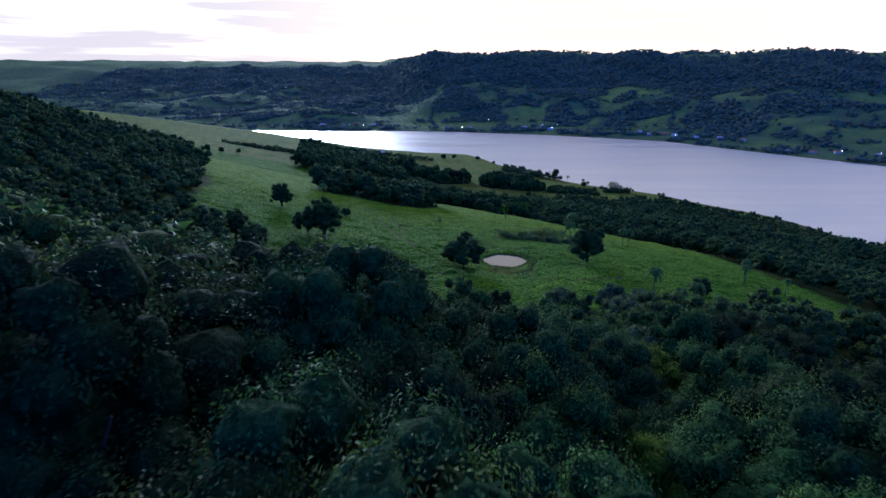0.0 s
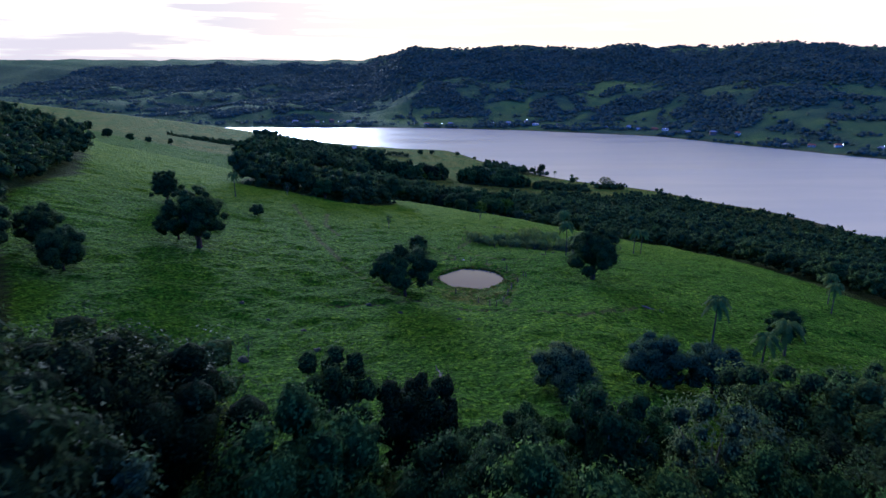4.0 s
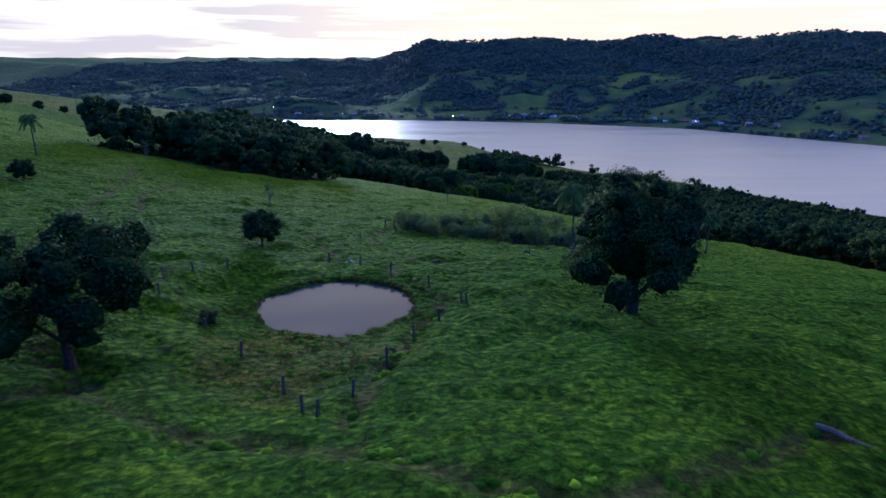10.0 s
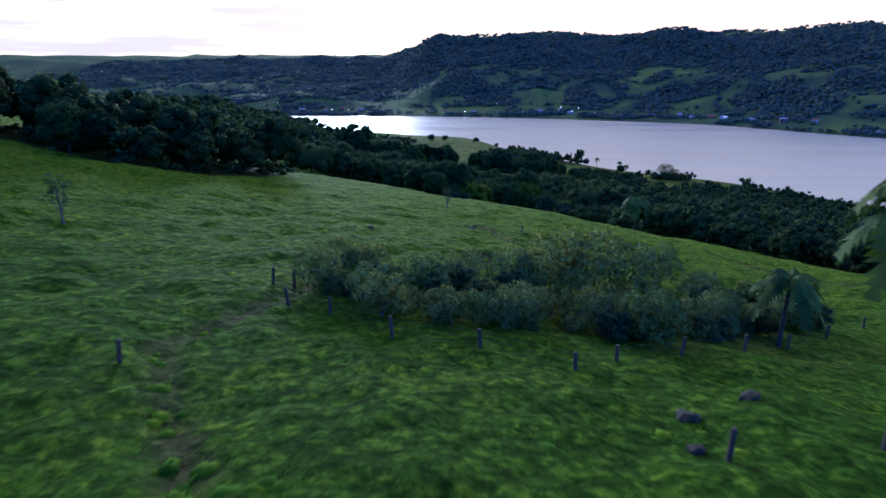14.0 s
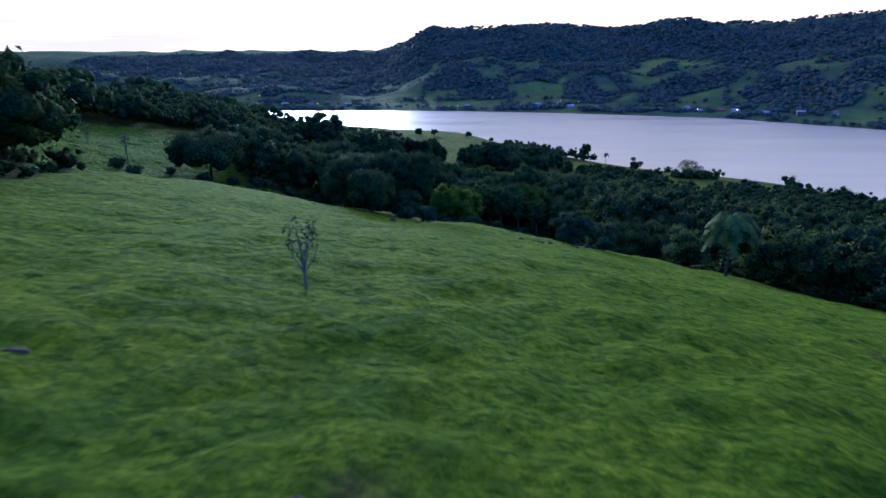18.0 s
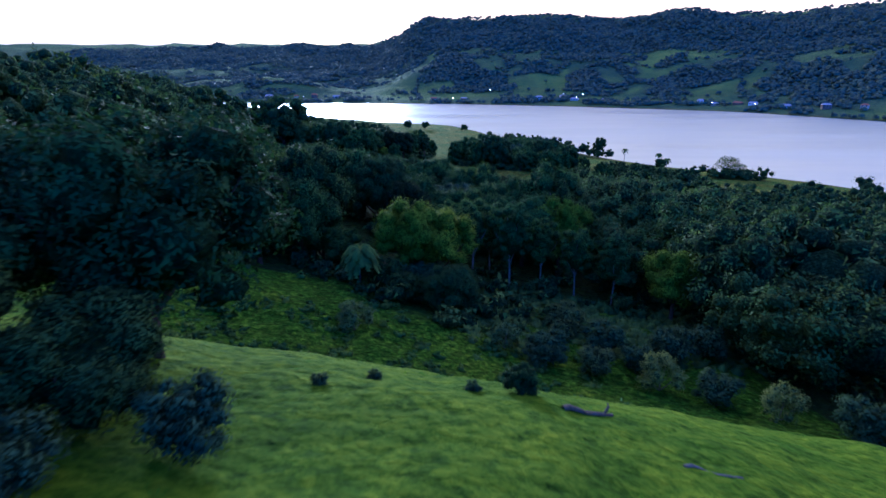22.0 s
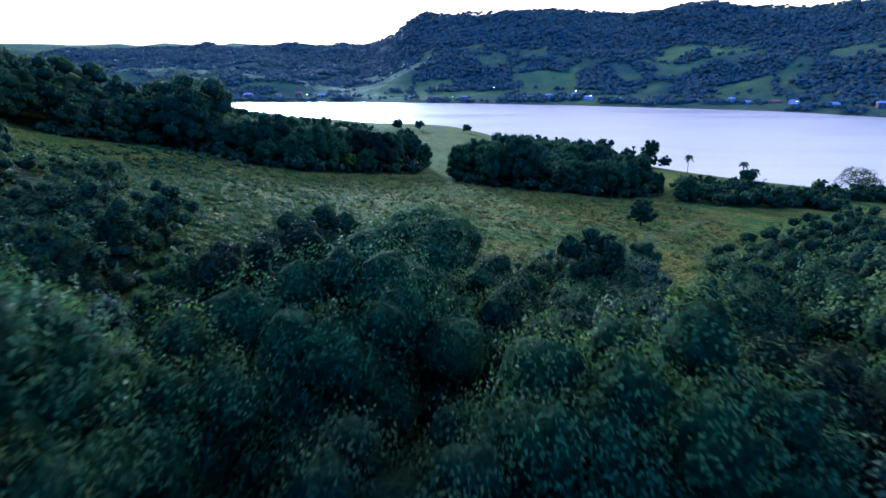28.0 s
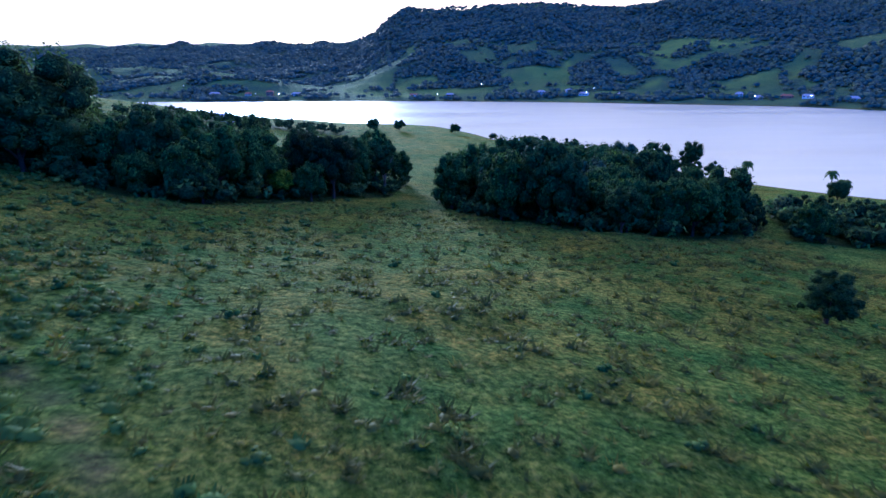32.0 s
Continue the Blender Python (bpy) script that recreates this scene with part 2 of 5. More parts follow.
GROUND = mat_ground()
LAKE = mat_water("lake_water", (0.15, 0.24, 0.29), 0.3, 0.012, 0.3, 2.2)
tree = LAKE.node_tree
streak_at = tree.nodes.new("ShaderNodeMapping")
streak_at.inputs["Scale"].default_value = (0.003, 0.015, 1.0)
tree.links.new(tree.nodes.new("ShaderNodeTexCoord").outputs["Object"], streak_at.inputs["Vector"])
tree.links.new(ramp_of(tree.nodes, tree.links, noise_of(tree.nodes, tree.links, 1.0, 4.0, 0.6, streak_at.outputs["Vector"]), [(0.4, (0.28, 0.28, 0.28)), (0.62, (0.38, 0.38, 0.38))]),
               tree.nodes["Principled BSDF"].inputs["Roughness"])
LAKE.node_tree.nodes["Principled BSDF"].inputs["Specular IOR Level"].default_value = 1.0
LAKE.node_tree.nodes["Principled BSDF"].inputs["IOR"].default_value = 2.0
PONDW = mat_water("pond_water", (0.06, 0.075, 0.085), 0.05, 0.004, 1.5)
BARK = mat_plain("bark", (0.022, 0.015, 0.009), (0.07, 0.052, 0.034), 3.0, 0.9, 0.6, 0.03)
PALE_BARK = mat_plain("pale_bark", (0.08, 0.066, 0.046), (0.22, 0.19, 0.14), 3.0, 0.85, 0.5, 0.03)
LEAF = mat_leaf("leaf", (0.02, 0.05, 0.014), (0.082, 0.145, 0.038))
LEAF_DARK = mat_leaf("leaf_dark", (0.016, 0.038, 0.013), (0.062, 0.106, 0.033))
# shaded copy of the leaf: the shade of the dark slopes is in its colour
LEAF_SHADED = mat_leaf("leaf_shaded", (0.01, 0.022, 0.009), (0.034, 0.056, 0.021), 0.08)
LEAF_BRIGHT = mat_leaf("leaf_bright", (0.066, 0.112, 0.01), (0.2, 0.25, 0.02))
LEAF_GREY = mat_leaf("leaf_grey", (0.026, 0.05, 0.022), (0.082, 0.124, 0.055))
PALM_LEAF = mat_leaf("palm_leaf", (0.028, 0.056, 0.014), (0.092, 0.138, 0.036), round_off=0.0)
WOODS = mat_leaf("woods_leaf", (0.022, 0.047, 0.016), (0.084, 0.136, 0.04))
# distance haze is put into this leaf colour: greyer and bluer than near leaves
HAZED_LEAF = mat_leaf("hazed_leaf", (0.06, 0.092, 0.078), (0.08, 0.12, 0.1), 0.06, round_off=0.93)
HOAR = mat_leaf("hoary_leaf", (0.036, 0.06, 0.032), (0.1, 0.146, 0.074), 0.1)
LEAF_PALE = mat_leaf("leaf_pale", (0.08, 0.115, 0.035), (0.205, 0.26, 0.088), 0.2)
FRUIT = mat_plain("palm_fruit", (0.3, 0.12, 0.015), (0.55, 0.26, 0.03), 5.0, 0.6, 0.2, 0.01)
PALM_BARK = mat_plain("palm_bark", (0.035, 0.032, 0.027), (0.09, 0.082, 0.068), 3.0, 0.85, 0.5, 0.03)


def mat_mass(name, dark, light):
    """Closed foliage: sprays, the shade of their gaps painted in as dark speckle, and deep relief, toned tree by tree.
    """
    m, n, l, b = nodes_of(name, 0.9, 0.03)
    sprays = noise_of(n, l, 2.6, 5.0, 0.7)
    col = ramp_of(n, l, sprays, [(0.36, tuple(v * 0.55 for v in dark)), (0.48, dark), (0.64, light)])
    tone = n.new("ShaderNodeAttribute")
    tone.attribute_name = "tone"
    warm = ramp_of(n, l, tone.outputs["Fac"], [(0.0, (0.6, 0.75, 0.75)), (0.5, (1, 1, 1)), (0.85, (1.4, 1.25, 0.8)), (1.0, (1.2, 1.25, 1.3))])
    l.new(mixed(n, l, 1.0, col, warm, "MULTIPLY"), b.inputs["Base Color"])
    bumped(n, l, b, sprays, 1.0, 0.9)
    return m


SHADED_INNER = mat_mass("shaded_inner_sprays", (0.022, 0.046, 0.017), (0.075, 0.118, 0.04))
SHADED_CORES = {}
for m in (LEAF, LEAF_DARK, LEAF_SHADED, LEAF_BRIGHT, LEAF_GREY, HOAR, LEAF_PALE):
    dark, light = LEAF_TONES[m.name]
    # cores are toned darker than their leaves, for the shade inside a crown
    SHADED_CORES[m.name] = mat_mass("inner_" + m.name, tuple(0.7 * a + 0.2 * b for a, b in zip(dark, light)), tuple(v * 0.95 for v in light))
# ---- the lie of the land: heights across the valley side, station by station ----
ACROSS = (-300.0, -100.0, -20.0, 45.0, 110.0, 200.0, 320.0)
STATIONS = {
    -90: (162, 134, 124, 115, 103, 82, 60), 60: (154, 112, 97, 89, 80, 62, 40),
    150: (150, 98, 81, 80, 71, 50, 26), 200: (150, 92, 79.5, 75.4, 68, 46, 20),
    250: (150, 89, 75.2, 67.3, 60, 40, 14), 300: (146, 85, 70.2, 61.3, 51, 32, 9),
    325: (138, 81, 66.6, 58.0, 45, 28, 7), 350: (127, 78, 62.0, 52.8, 38.5, 24, 6),
    364: (121, 76, 58.6, 49.2, 35.2, 22, 5.5), 382: (114, 73, 53.5, 37.6, 30.5, 19, 5), 400: (108, 70, 51, 35.6, 29, 17, 4),
    450: (100, 62, 45, 32.5, 24, 12, 2), 520: (92, 54, 39.5, 25.5, 17.5, 8, 1),
    570: (86, 48, 29.5, 21.5, 15, 6, 0), 650: (66, 36, 20, 12.5, 9.5, 4, -4), 760: (50, 24, 10, 7, 3.5, -4, -8),
    920: (40, 12, 6, 3, -4, -8, -9),
}
SHORE_X = (-1600.0, -900.0, -480.0, -300.0, 52.0, 225.0, 440.0, 617.0, 800.0, 1100.0, 1700.0)
SHORE_Y = (1500.0, 1400.0, 1320.0, 1330.0, 1312.0, 1262.0, 1160.0, 915.0, 690.0, 470.0, 190.0)
POND = (23.2, 197.0, 74.6)


def cubic(u, xs, ys):
    """A smooth curve through the points xs, ys (ys may have columns); flat slopes at the ends."""
    xs, ys = np.asarray(xs, float), np.asarray(ys, float)
    u = np.clip(u, xs[0], xs[-1])
    i = np.clip(np.searchsorted(xs, u, side="right") - 1, 0, len(xs) - 2)
    slope = np.gradient(ys, xs, axis=0)
    h = xs[i + 1] - xs[i]
    s = (u - xs[i]) / h
    if ys.ndim > 1:
        h, s = h[..., None], s[..., None]
    return ((1 + 2 * s) * (1 - s) ** 2 * ys[i] + s * (1 - s) ** 2 * h * slope[i]
            + s * s * (3 - 2 * s) * ys[i + 1] + s * s * (s - 1) * h * slope[i + 1])


def smooth(a, b, v):
    s = np.clip((v - a) / (b - a), 0, 1)
    return s * s * (3 - 2 * s)


def waves(x, y, size, seed, octaves=3):
    """A soft random relief between about -1 and 1, out of sines at turned angles."""
    rng = np.random.RandomState(seed)
    out = np.zeros_like(x, dtype=float)
    for o in range(octaves):
        for _ in range(4):
            a, p, q = rng.uniform(0, 6.283, 3)
            k = 6.283 / size * 2**o * rng.uniform(0.7, 1.3)
            out += np.sin(k * (x * np.cos(a) + y * np.sin(a)) + p + 0.7 * np.sin(0.6 * k * (x * np.sin(a) - y * np.cos(a)) + q)) * 0.5**o
    return out / 3.2


def shore_run(x, y):
    """How far inland of the far shore a place lies; the slope is longer towards the east."""
    return (y - np.interp(x, SHORE_X, SHORE_Y)) * np.interp(x, (250, 500, 800, 1300), (1.0, 0.82, 0.68, 0.58))


def land(x, y):
    """Height of the ground at x, y (arrays)."""
    x, y = np.asarray(x, float), np.asarray(y, float)
    rows = cubic(y, list(STATIONS), list(STATIONS.values()))
    xs = np.array(ACROSS)
    xc = np.clip(x, xs[0], xs[-1])
    i = np.clip(np.searchsorted(xs, xc, side="right") - 1, 0, len(xs) - 2)
    slope = np.gradient(rows, xs, axis=-1)
    pick = lambda a, j: np.take_along_axis(a, j[..., None], -1)[..., 0]
    h = xs[i + 1] - xs[i]
    s = (xc - xs[i]) / h
    near = ((1 + 2 * s) * (1 - s) ** 2 * pick(rows, i) + s * (1 - s) ** 2 * h * pick(slope, i)
            + s * s * (3 - 2 * s) * pick(rows, i + 1) + s * s * (s - 1) * h * pick(slope, i + 1))
    near = near + np.where(x < -300, (-300 - x) * 0.12, 0) - np.where(x > 320, np.minimum((x - 320) * 0.05, 6), 0)
    near = np.where(y < -90, near + (-90 - y) * 0.2, near)
    near = near - np.clip(y - 920, 0, 400) * 0.05
    near = near + waves(x, y, 70, 3) * 0.7 * smooth(0.5, 6, near) + waves(x, y, 14, 5) * 0.22 * smooth(0.5, 6, near)
    # the hollow with the pond
    r = np.hypot((x - POND[0]) / 1.0, (y - POND[1] - 6) / 1.6)
    near = near - 1.5 * np.exp(-(r / 17) ** 2)
    near = near - 1.4 * np.exp(-(((x - 19) / 15) ** 2 + ((y - 176) / 11) ** 2))
    e = np.hypot((x - POND[0]) / 7.4, (y - POND[1]) / 6.9) + 0.09 * waves(x, y, 9, 8, 2)
    near = np.where(e < 2.4, near * smooth(1.12, 2.4, e) + (POND[2] + 0.35) * (1 - smooth(1.12, 2.4, e)), near)
    near = np.where(e < 1.1, near - 1.6 * (1 - smooth(0.82, 1.08, e)), near)
    # far side of the lake
    d = shore_run(x, y)
    west = smooth(40, -130, x + 0.12 * (y - 1700))
    rise = cubic(d, (0, 60, 160, 330, 450, 560, 700, 1000), (-1.0, 5.0, 18.0, 62.0, 86.0, 128.0, 166.0, 172.0))
    low = cubic(d, (0, 80, 250, 600, 1100, 1500, 1900, 2400), (-1.0, 4.0, 12.0, 28.0, 62.0, 112.0, 140.0, 150.0))
    far = rise * (1 - west) + low * west
    far = far + 30 * np.exp(-(((x + 290) / 95) ** 2 + ((y - 1530) / 80) ** 2)) + waves(x, y, 420, 11) * 11 * smooth(20, 300, d) + waves(x, y, 130, 12) * 4 * smooth(20, 200, d)
    far = np.where(d < 0, -8 + 7 * smooth(-60, 0, d), far)
    blend = smooth(-260, -60, d)
    lake = np.minimum(near, np.where(y > 980, -6 + 0 * y, near))
    return np.where(d > -60, far, np.where(d > -260, lake * (1 - blend) + np.minimum(lake, -6) * blend, lake))


# ---- where things grow ----
def inside(x, y, ring):
    """Whether the points lie in the closed ring."""
    hit = np.zeros(np.shape(x), bool)
    for (ax, ay), (bx, by) in zip(ring, ring[1:] + ring[:1]):
        hit ^= ((ay > y) != (by > y)) & (x < (bx - ax) * (y - ay) / (by - ay + 1e-9) + ax)
    return hit


WOODS_NEAR = [
    # slope under the start of the flight, and the wooded hill beside the pasture
    [(-420, -260), (420, -260), (420, 500), (345, 540), (300, 562), (235, 600), (150, 574), (120, 558), (92, 530), (78, 512), (70, 500), (57, 498), (46, 495), (38, 486), (22, 492), (12, 480), (14, 462), (27, 441), (38, 431), (42, 420), (48, 416), (62, 414), (74, 406), (79, 394), (82, 378), (85, 356), (92, 334), (105, 315), (128, 302), (128, 210), (150, 150), (104, 144), (80, 136), (62, 127), (40, 118), (20, 113), (-2, 112),
     (-34, 122), (-50, 150), (-62, 168), (-80, 190), (-98, 225), (-100, 262), (-121, 306), (-152, 352), (-210, 395), (-260, 420), (-420, 430)],
    [(-62, 301), (-54, 303), (-46, 310), (-30, 302), (-18, 295), (-7, 310), (1, 323), (-6, 346), (-34, 374), (-72, 388), (-70, 345)],
    [(-420, 700), (-160, 640), (-140, 590), (-120, 520), (-112, 475), (-86, 459), (-74, 500), (-62, 530), (-44, 495), (-25, 450), (-8, 414), (14, 406), (30, 408), (35, 415), (30, 423), (22, 431), (3, 452), (14, 470), (24, 484), (20, 499), (8, 511), (-12, 520), (-34, 535), (-62, 580), (-44, 635), (-18, 620), (3, 616),
     (15, 633), (34, 660), (38, 690), (-70, 705), (-420, 760)],
    [(46, 656), (57, 630), (77, 616), (101, 620), (117, 634), (122, 684), (80, 696), (52, 688)],
    [(116, 623), (140, 621), (172, 628), (176, 656), (126, 652)],
    [(-130, 850), (-8, 862), (-4, 884), (-130, 900)],
    [(84, 775), (160, 735), (158, 762), (132, 842), (96, 850)],
    [(186, 652), (216, 655), (214, 672), (186, 668)],
]


CLEARING = [(56, 84), (62, 98), (76, 108), (100, 114), (135, 108), (135, 80), (90, 72), (66, 74)]


def wooded(x, y):
    hit = np.zeros(np.shape(x), bool)
    for ring in WOODS_NEAR:
        hit |= inside(x, y, ring)
    return hit & ~inside(x, y, CLEARING)


# far woods and hedgerows: centre, half-width, half-depth
FAR_WOODS = [(-128, 2070, 110, 200), (46, 1620, 58, 100), (345, 1625, 92, 80), (219, 1568, 34, 40), (290, 1440, 32, 80), (458, 1415, 66, 45),
             (540, 1425, 40, 50), (590, 1250, 70, 110), (117, 1485, 38, 70), (367, 1480, 22, 24), (-295, 1960, 120, 160), (-190, 1690, 40, 90),
             (-277, 1432, 44, 24), (397, 1350, 55, 20), (640, 1480, 60, 60), (760, 1250, 90, 80), (-420, 1500, 60, 40), (-560, 1700, 150, 90)]
LIGHT_FIELDS = [(145, 1675, 90, 60, 0.2), (452, 1540, 75, 60, 1.0), (245, 1520, 45, 45, 0.85), (-55, 1490, 55, 45, 0.85), (-285, 1505, 90, 60, 0.95), (520, 1600, 90, 50, 0.7),
                (30, 1430, 60, 30, 0.6), (330, 1380, 40, 20, 0.75)]


def far_wood(x, y):
    """How likely trees stand on the far side of the lake: belts, the scarp, the waterside."""
    d = shore_run(x, y)
    west = smooth(40, -130, x + 0.12 * (y - 1700))
    wob = 0.35 * waves(x, y, 90, 23, 2)
    scarp = smooth(425, 470, d + 40 * wob) * smooth(760, 650, d) * (1 - west) + 0.8 * west * smooth(820, 1000, d) * smooth(1750, 1500, d)
    bank = smooth(14, 24, d) * smooth(85, 55, d) * (waves(x, y, 110, 22) > 0.12)
    patch = np.zeros(np.shape(x))
    for cx, cy, rx, ry in FAR_WOODS:
        patch = np.maximum(patch, np.hypot((x - cx) / rx, (y - cy) / ry) + wob < 1)
    hedge = (np.abs(waves(x, y * 0.8, 230, 25, 1)) < 0.035) * smooth(40, 90, d) * 0.55
    hedge = np.maximum(hedge, (waves(x, y, 260, 26) > 0.3) * smooth(500, 900, d) * west)
    groups = 0.8 * (waves(x, y, 120, 28, 2) > 0.55) * smooth(60, 120, d) + 0.012 * smooth(30, 60, d)
    return np.clip(np.maximum(np.maximum(np.maximum(np.maximum(scarp, bank), patch), hedge), groups), 0, 1)


# ---- the ground: one sheet to the horizon, fine along the flight ----
def lines(lo, a, b, hi, step, grow):
    mid = np.arange(a, b + step * 0.5, step)
    out, d = [], step
    v = mid[-1]
    while v < hi:
        d *= grow
        v += d
        out.append(v)
    low, d, v = [], step, mid[0]
    while v > lo:
        d *= grow
        v -= d
        low.append(v)
    return np.array(low[::-1] + list(mid) + out)


def fast_mesh(name, verts, faces, material=None, smooth_shade=False):
    """A mesh out of arrays: verts (n, 3) and faces (m, 3 or 4)."""
    me = bpy.data.meshes.new(name)
    k = faces.shape[1]
    me.vertices.add(len(verts))
    me.vertices.foreach_set("co", np.asarray(verts, np.float32).ravel())
    me.loops.add(faces.size)
    me.loops.foreach_set("vertex_index", np.asarray(faces, np.int32).ravel())
    me.polygons.add(len(faces))
    me.polygons.foreach_set("loop_start", np.arange(0, faces.size, k, dtype=np.int32))
    me.polygons.foreach_set("use_smooth", np.full(len(faces), smooth_shade))
    me.update(calc_edges=True)
    if material:
        me.materials.append(material)
    return me


def path_mask(x, y, pts, width):
    best = np.full(np.shape(x), 1e9)
    for (ax, ay), (bx, by) in zip(pts, pts[1:]):
        s = np.clip(((x - ax) * (bx - ax) + (y - ay) * (by - ay)) / ((bx - ax) ** 2 + (by - ay) ** 2), 0, 1)
        best = np.minimum(best, np.hypot(x - ax - s * (bx - ax), y - ay - s * (by - ay)))
    return smooth(width, width * 0.4, best)


TRACK_WOOD = [(-4, 462), (7.8, 450), (16.4, 441), (25.9, 431), (32.2, 425), (39, 417.5), (47, 410)]
TRAILS = [[(-34, 273), (-24, 245), (-16, 220), (-10, 205), (-6, 195), (2, 184), (11, 176), (19, 171), (24, 170), (40, 163), (56, 172)], [(-21, 266), (-18, 243), (-12, 230)],
          [(8, 233), (10.5, 230), (15.7, 222.6), (20.8, 214.8)], [(40, 281), (42, 275.7), (44.2, 270), (45.7, 266), (50, 255)], [(53.6, 278), (55.1, 274), (60, 262)],
          [(26, 240), (22, 228), (30, 214), (42, 212)], [(28, 172), (31, 187), (34, 197), (26, 210)], [(66, 300), (74, 288), (84, 270)], [(11, 178), (4, 172), (-6, 170)]]
FIELD_TRACK = [[(-5, 569), (12, 550), (25, 540), (32.5, 532), (40, 524), (44, 517.5), (50, 508)], [(57, 512), (60.4, 517), (68, 525), (78, 542), (85, 555), (106, 582), (114, 592)]]
BANK_CUT = (38.6, 258.6)
GX = lines(-4200, -42, 100, 4200, 0.75, 1.045)
GY = lines(-300, 124, 604, 4700, 0.75, 1.028)
gx, gy = np.meshgrid(GX, GY)
gz = land(gx, gy)
nx, ny = len(GX), len(GY)
idx = np.arange(nx * ny).reshape(ny, nx)
quads = np.stack([idx[:-1, :-1], idx[:-1, 1:], idx[1:, 1:], idx[1:, :-1]], -1).reshape(-1, 4)
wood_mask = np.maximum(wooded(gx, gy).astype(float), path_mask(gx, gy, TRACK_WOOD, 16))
far_mask = smooth(-60, 0, shore_run(gx, gy))
rank_mask = np.clip(smooth(478, 505, gy) + 0.25 * smooth(0, 40, -gx) * (gy > 480), 0, 1) * (1 - far_mask)
rank_mask = np.maximum(rank_mask, 0.9 * smooth(1.2, 0.75, np.hypot((gx - 23.5) / 8, (gy - 183.5) / 7.5) + 0.2 * waves(gx, gy, 5, 54, 1)))
rank_mask = np.maximum(rank_mask, 0.3 * smooth(1.2, 0.8, np.hypot((gx - 46) / 20, (gy - 241) / 8) + 0.2 * waves(gx, gy, 6, 55, 1)))
rank_mask = np.maximum(rank_mask, 0.15 * smooth(370, 380, gy) * (gy < 480))
ex = np.hypot((gx - POND[0]) / 7.4, (gy - POND[1]) / 6.9)
bare_mask = 0.12 * smooth(1.12, 1.02, ex) * (0.5 + 0.5 * smooth(2, -4, gy - POND[1])) * (1 - smooth(1.0, 0.6, ex) * 0.3)
bare_mask = np.maximum(bare_mask, smooth(0.5, 0.05, gz) * (1 - smooth(-20, 0, shore_run(gx, gy)) * 0.5))
bare_mask = np.maximum(bare_mask, 0.7 * smooth(24, 8, shore_run(gx, gy)) * smooth(-8, 0, shore_run(gx, gy)))
for way in TRAILS:
    bare_mask = np.maximum(bare_mask, 0.75 * path_mask(gx, gy, way, 0.95) * (0.75 + 0.25 * waves(gx, gy, 6, 51, 1)))
for way in FIELD_TRACK:
    ruts = (-0.85, 0.85) if way[0][0] > 0 else (-0.6, 0.5)
    for off in ruts:
        bare_mask = np.maximum(bare_mask, 0.5 * path_mask(gx - off, gy + 0.7 * off, way, 1.0) * (0.7 + 0.5 * waves(gx, gy, 4, 52, 2)))
bare_mask = np.maximum(bare_mask, 0.75 * path_mask(gx, gy, TRACK_WOOD, 1.9))
cut = np.hypot((gx - BANK_CUT[0]) / 3.2, (gy - BANK_CUT[1]) / 2.4) + 0.2 * waves(gx, gy, 4, 53, 1)
bare_mask = np.maximum(bare_mask, smooth(1.05, 0.9, cut))
gz = gz - 1.1 * smooth(1.05, 0.8, cut) - 0.3 * sum(path_mask(gx, gy, way, 1.1) for way in TRAILS)
mud = np.hypot((gx - 19.6) / 3.4, (gy - 211.9) / 1.1) + 0.25 * waves(gx, gy, 3, 56, 1)
bare_mask = np.maximum(bare_mask, 0.85 * smooth(1.1, 0.8, mud))
gz = gz - 0.4 * smooth(1.1, 0.6, mud)
field_mask = np.clip(0.32 + 0.16 * np.sign(waves(gx, gy, 210, 31, 1)) + 0.2 * waves(gx, gy, 120, 32, 1), 0, 1)
for cx, cy, rx, ry, tone in LIGHT_FIELDS:
    field_mask = np.where(np.hypot((gx - cx) / rx, (gy - cy) / ry) + 0.2 * waves(gx, gy, 80, 33, 1) < 1, tone, field_mask)
# relief of grazed tussocks


def mounds(x, y, cell, seed, share):
    """Rounded mounds on a jittered grid: 0 between them, up to 1 on top."""
    best = np.zeros_like(x)
    cx, cy = np.floor(x / cell), np.floor(y / cell)
    for i in (-1, 0, 1):
        for j in (-1, 0, 1):
            a, b = cx + i, cy + j
            h1, h2, h3, h4 = (np.modf(np.abs(np.sin(a * 12.9898 + b * 78.233 + seed * 3.7 + k * 37.719)) * 43758.5453)[0] for k in range(4))
            r = np.hypot((x - (a + h1) * cell) / 1.25, y - (b + h2) * cell) / (cell * (0.35 + 0.5 * h3))
            best = np.maximum(best, np.clip(1 - r * r, 0, 1) * (0.4 + 0.6 * h3) * (h4 < share))
    return best


tuft = mounds(gx, gy, 2.0, 1, 0.8) * 0.36 + mounds(gx, gy, 3.9, 2, 0.6) * 0.2 + np.maximum(waves(gx, gy, 9, 42, 1), 0) * 0.22
gz = gz + tuft * (1 - 0.75 * rank_mask) * (1 - 0.6 * smooth(285, 325, gy) * (gy < 376)) * (1 - wood_mask) * (1 - far_mask) * (gz > 1) * smooth(1.05, 1.5, ex)
# haze in the colour: fields to the far west shift to the bluer tone
field_mask = field_mask * (1 - 0.7 * smooth(60, -150, gx + 0.12 * (gy - 1700)) * smooth(60, 200, shore_run(gx, gy)))
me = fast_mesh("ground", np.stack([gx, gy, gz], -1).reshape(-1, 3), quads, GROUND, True)
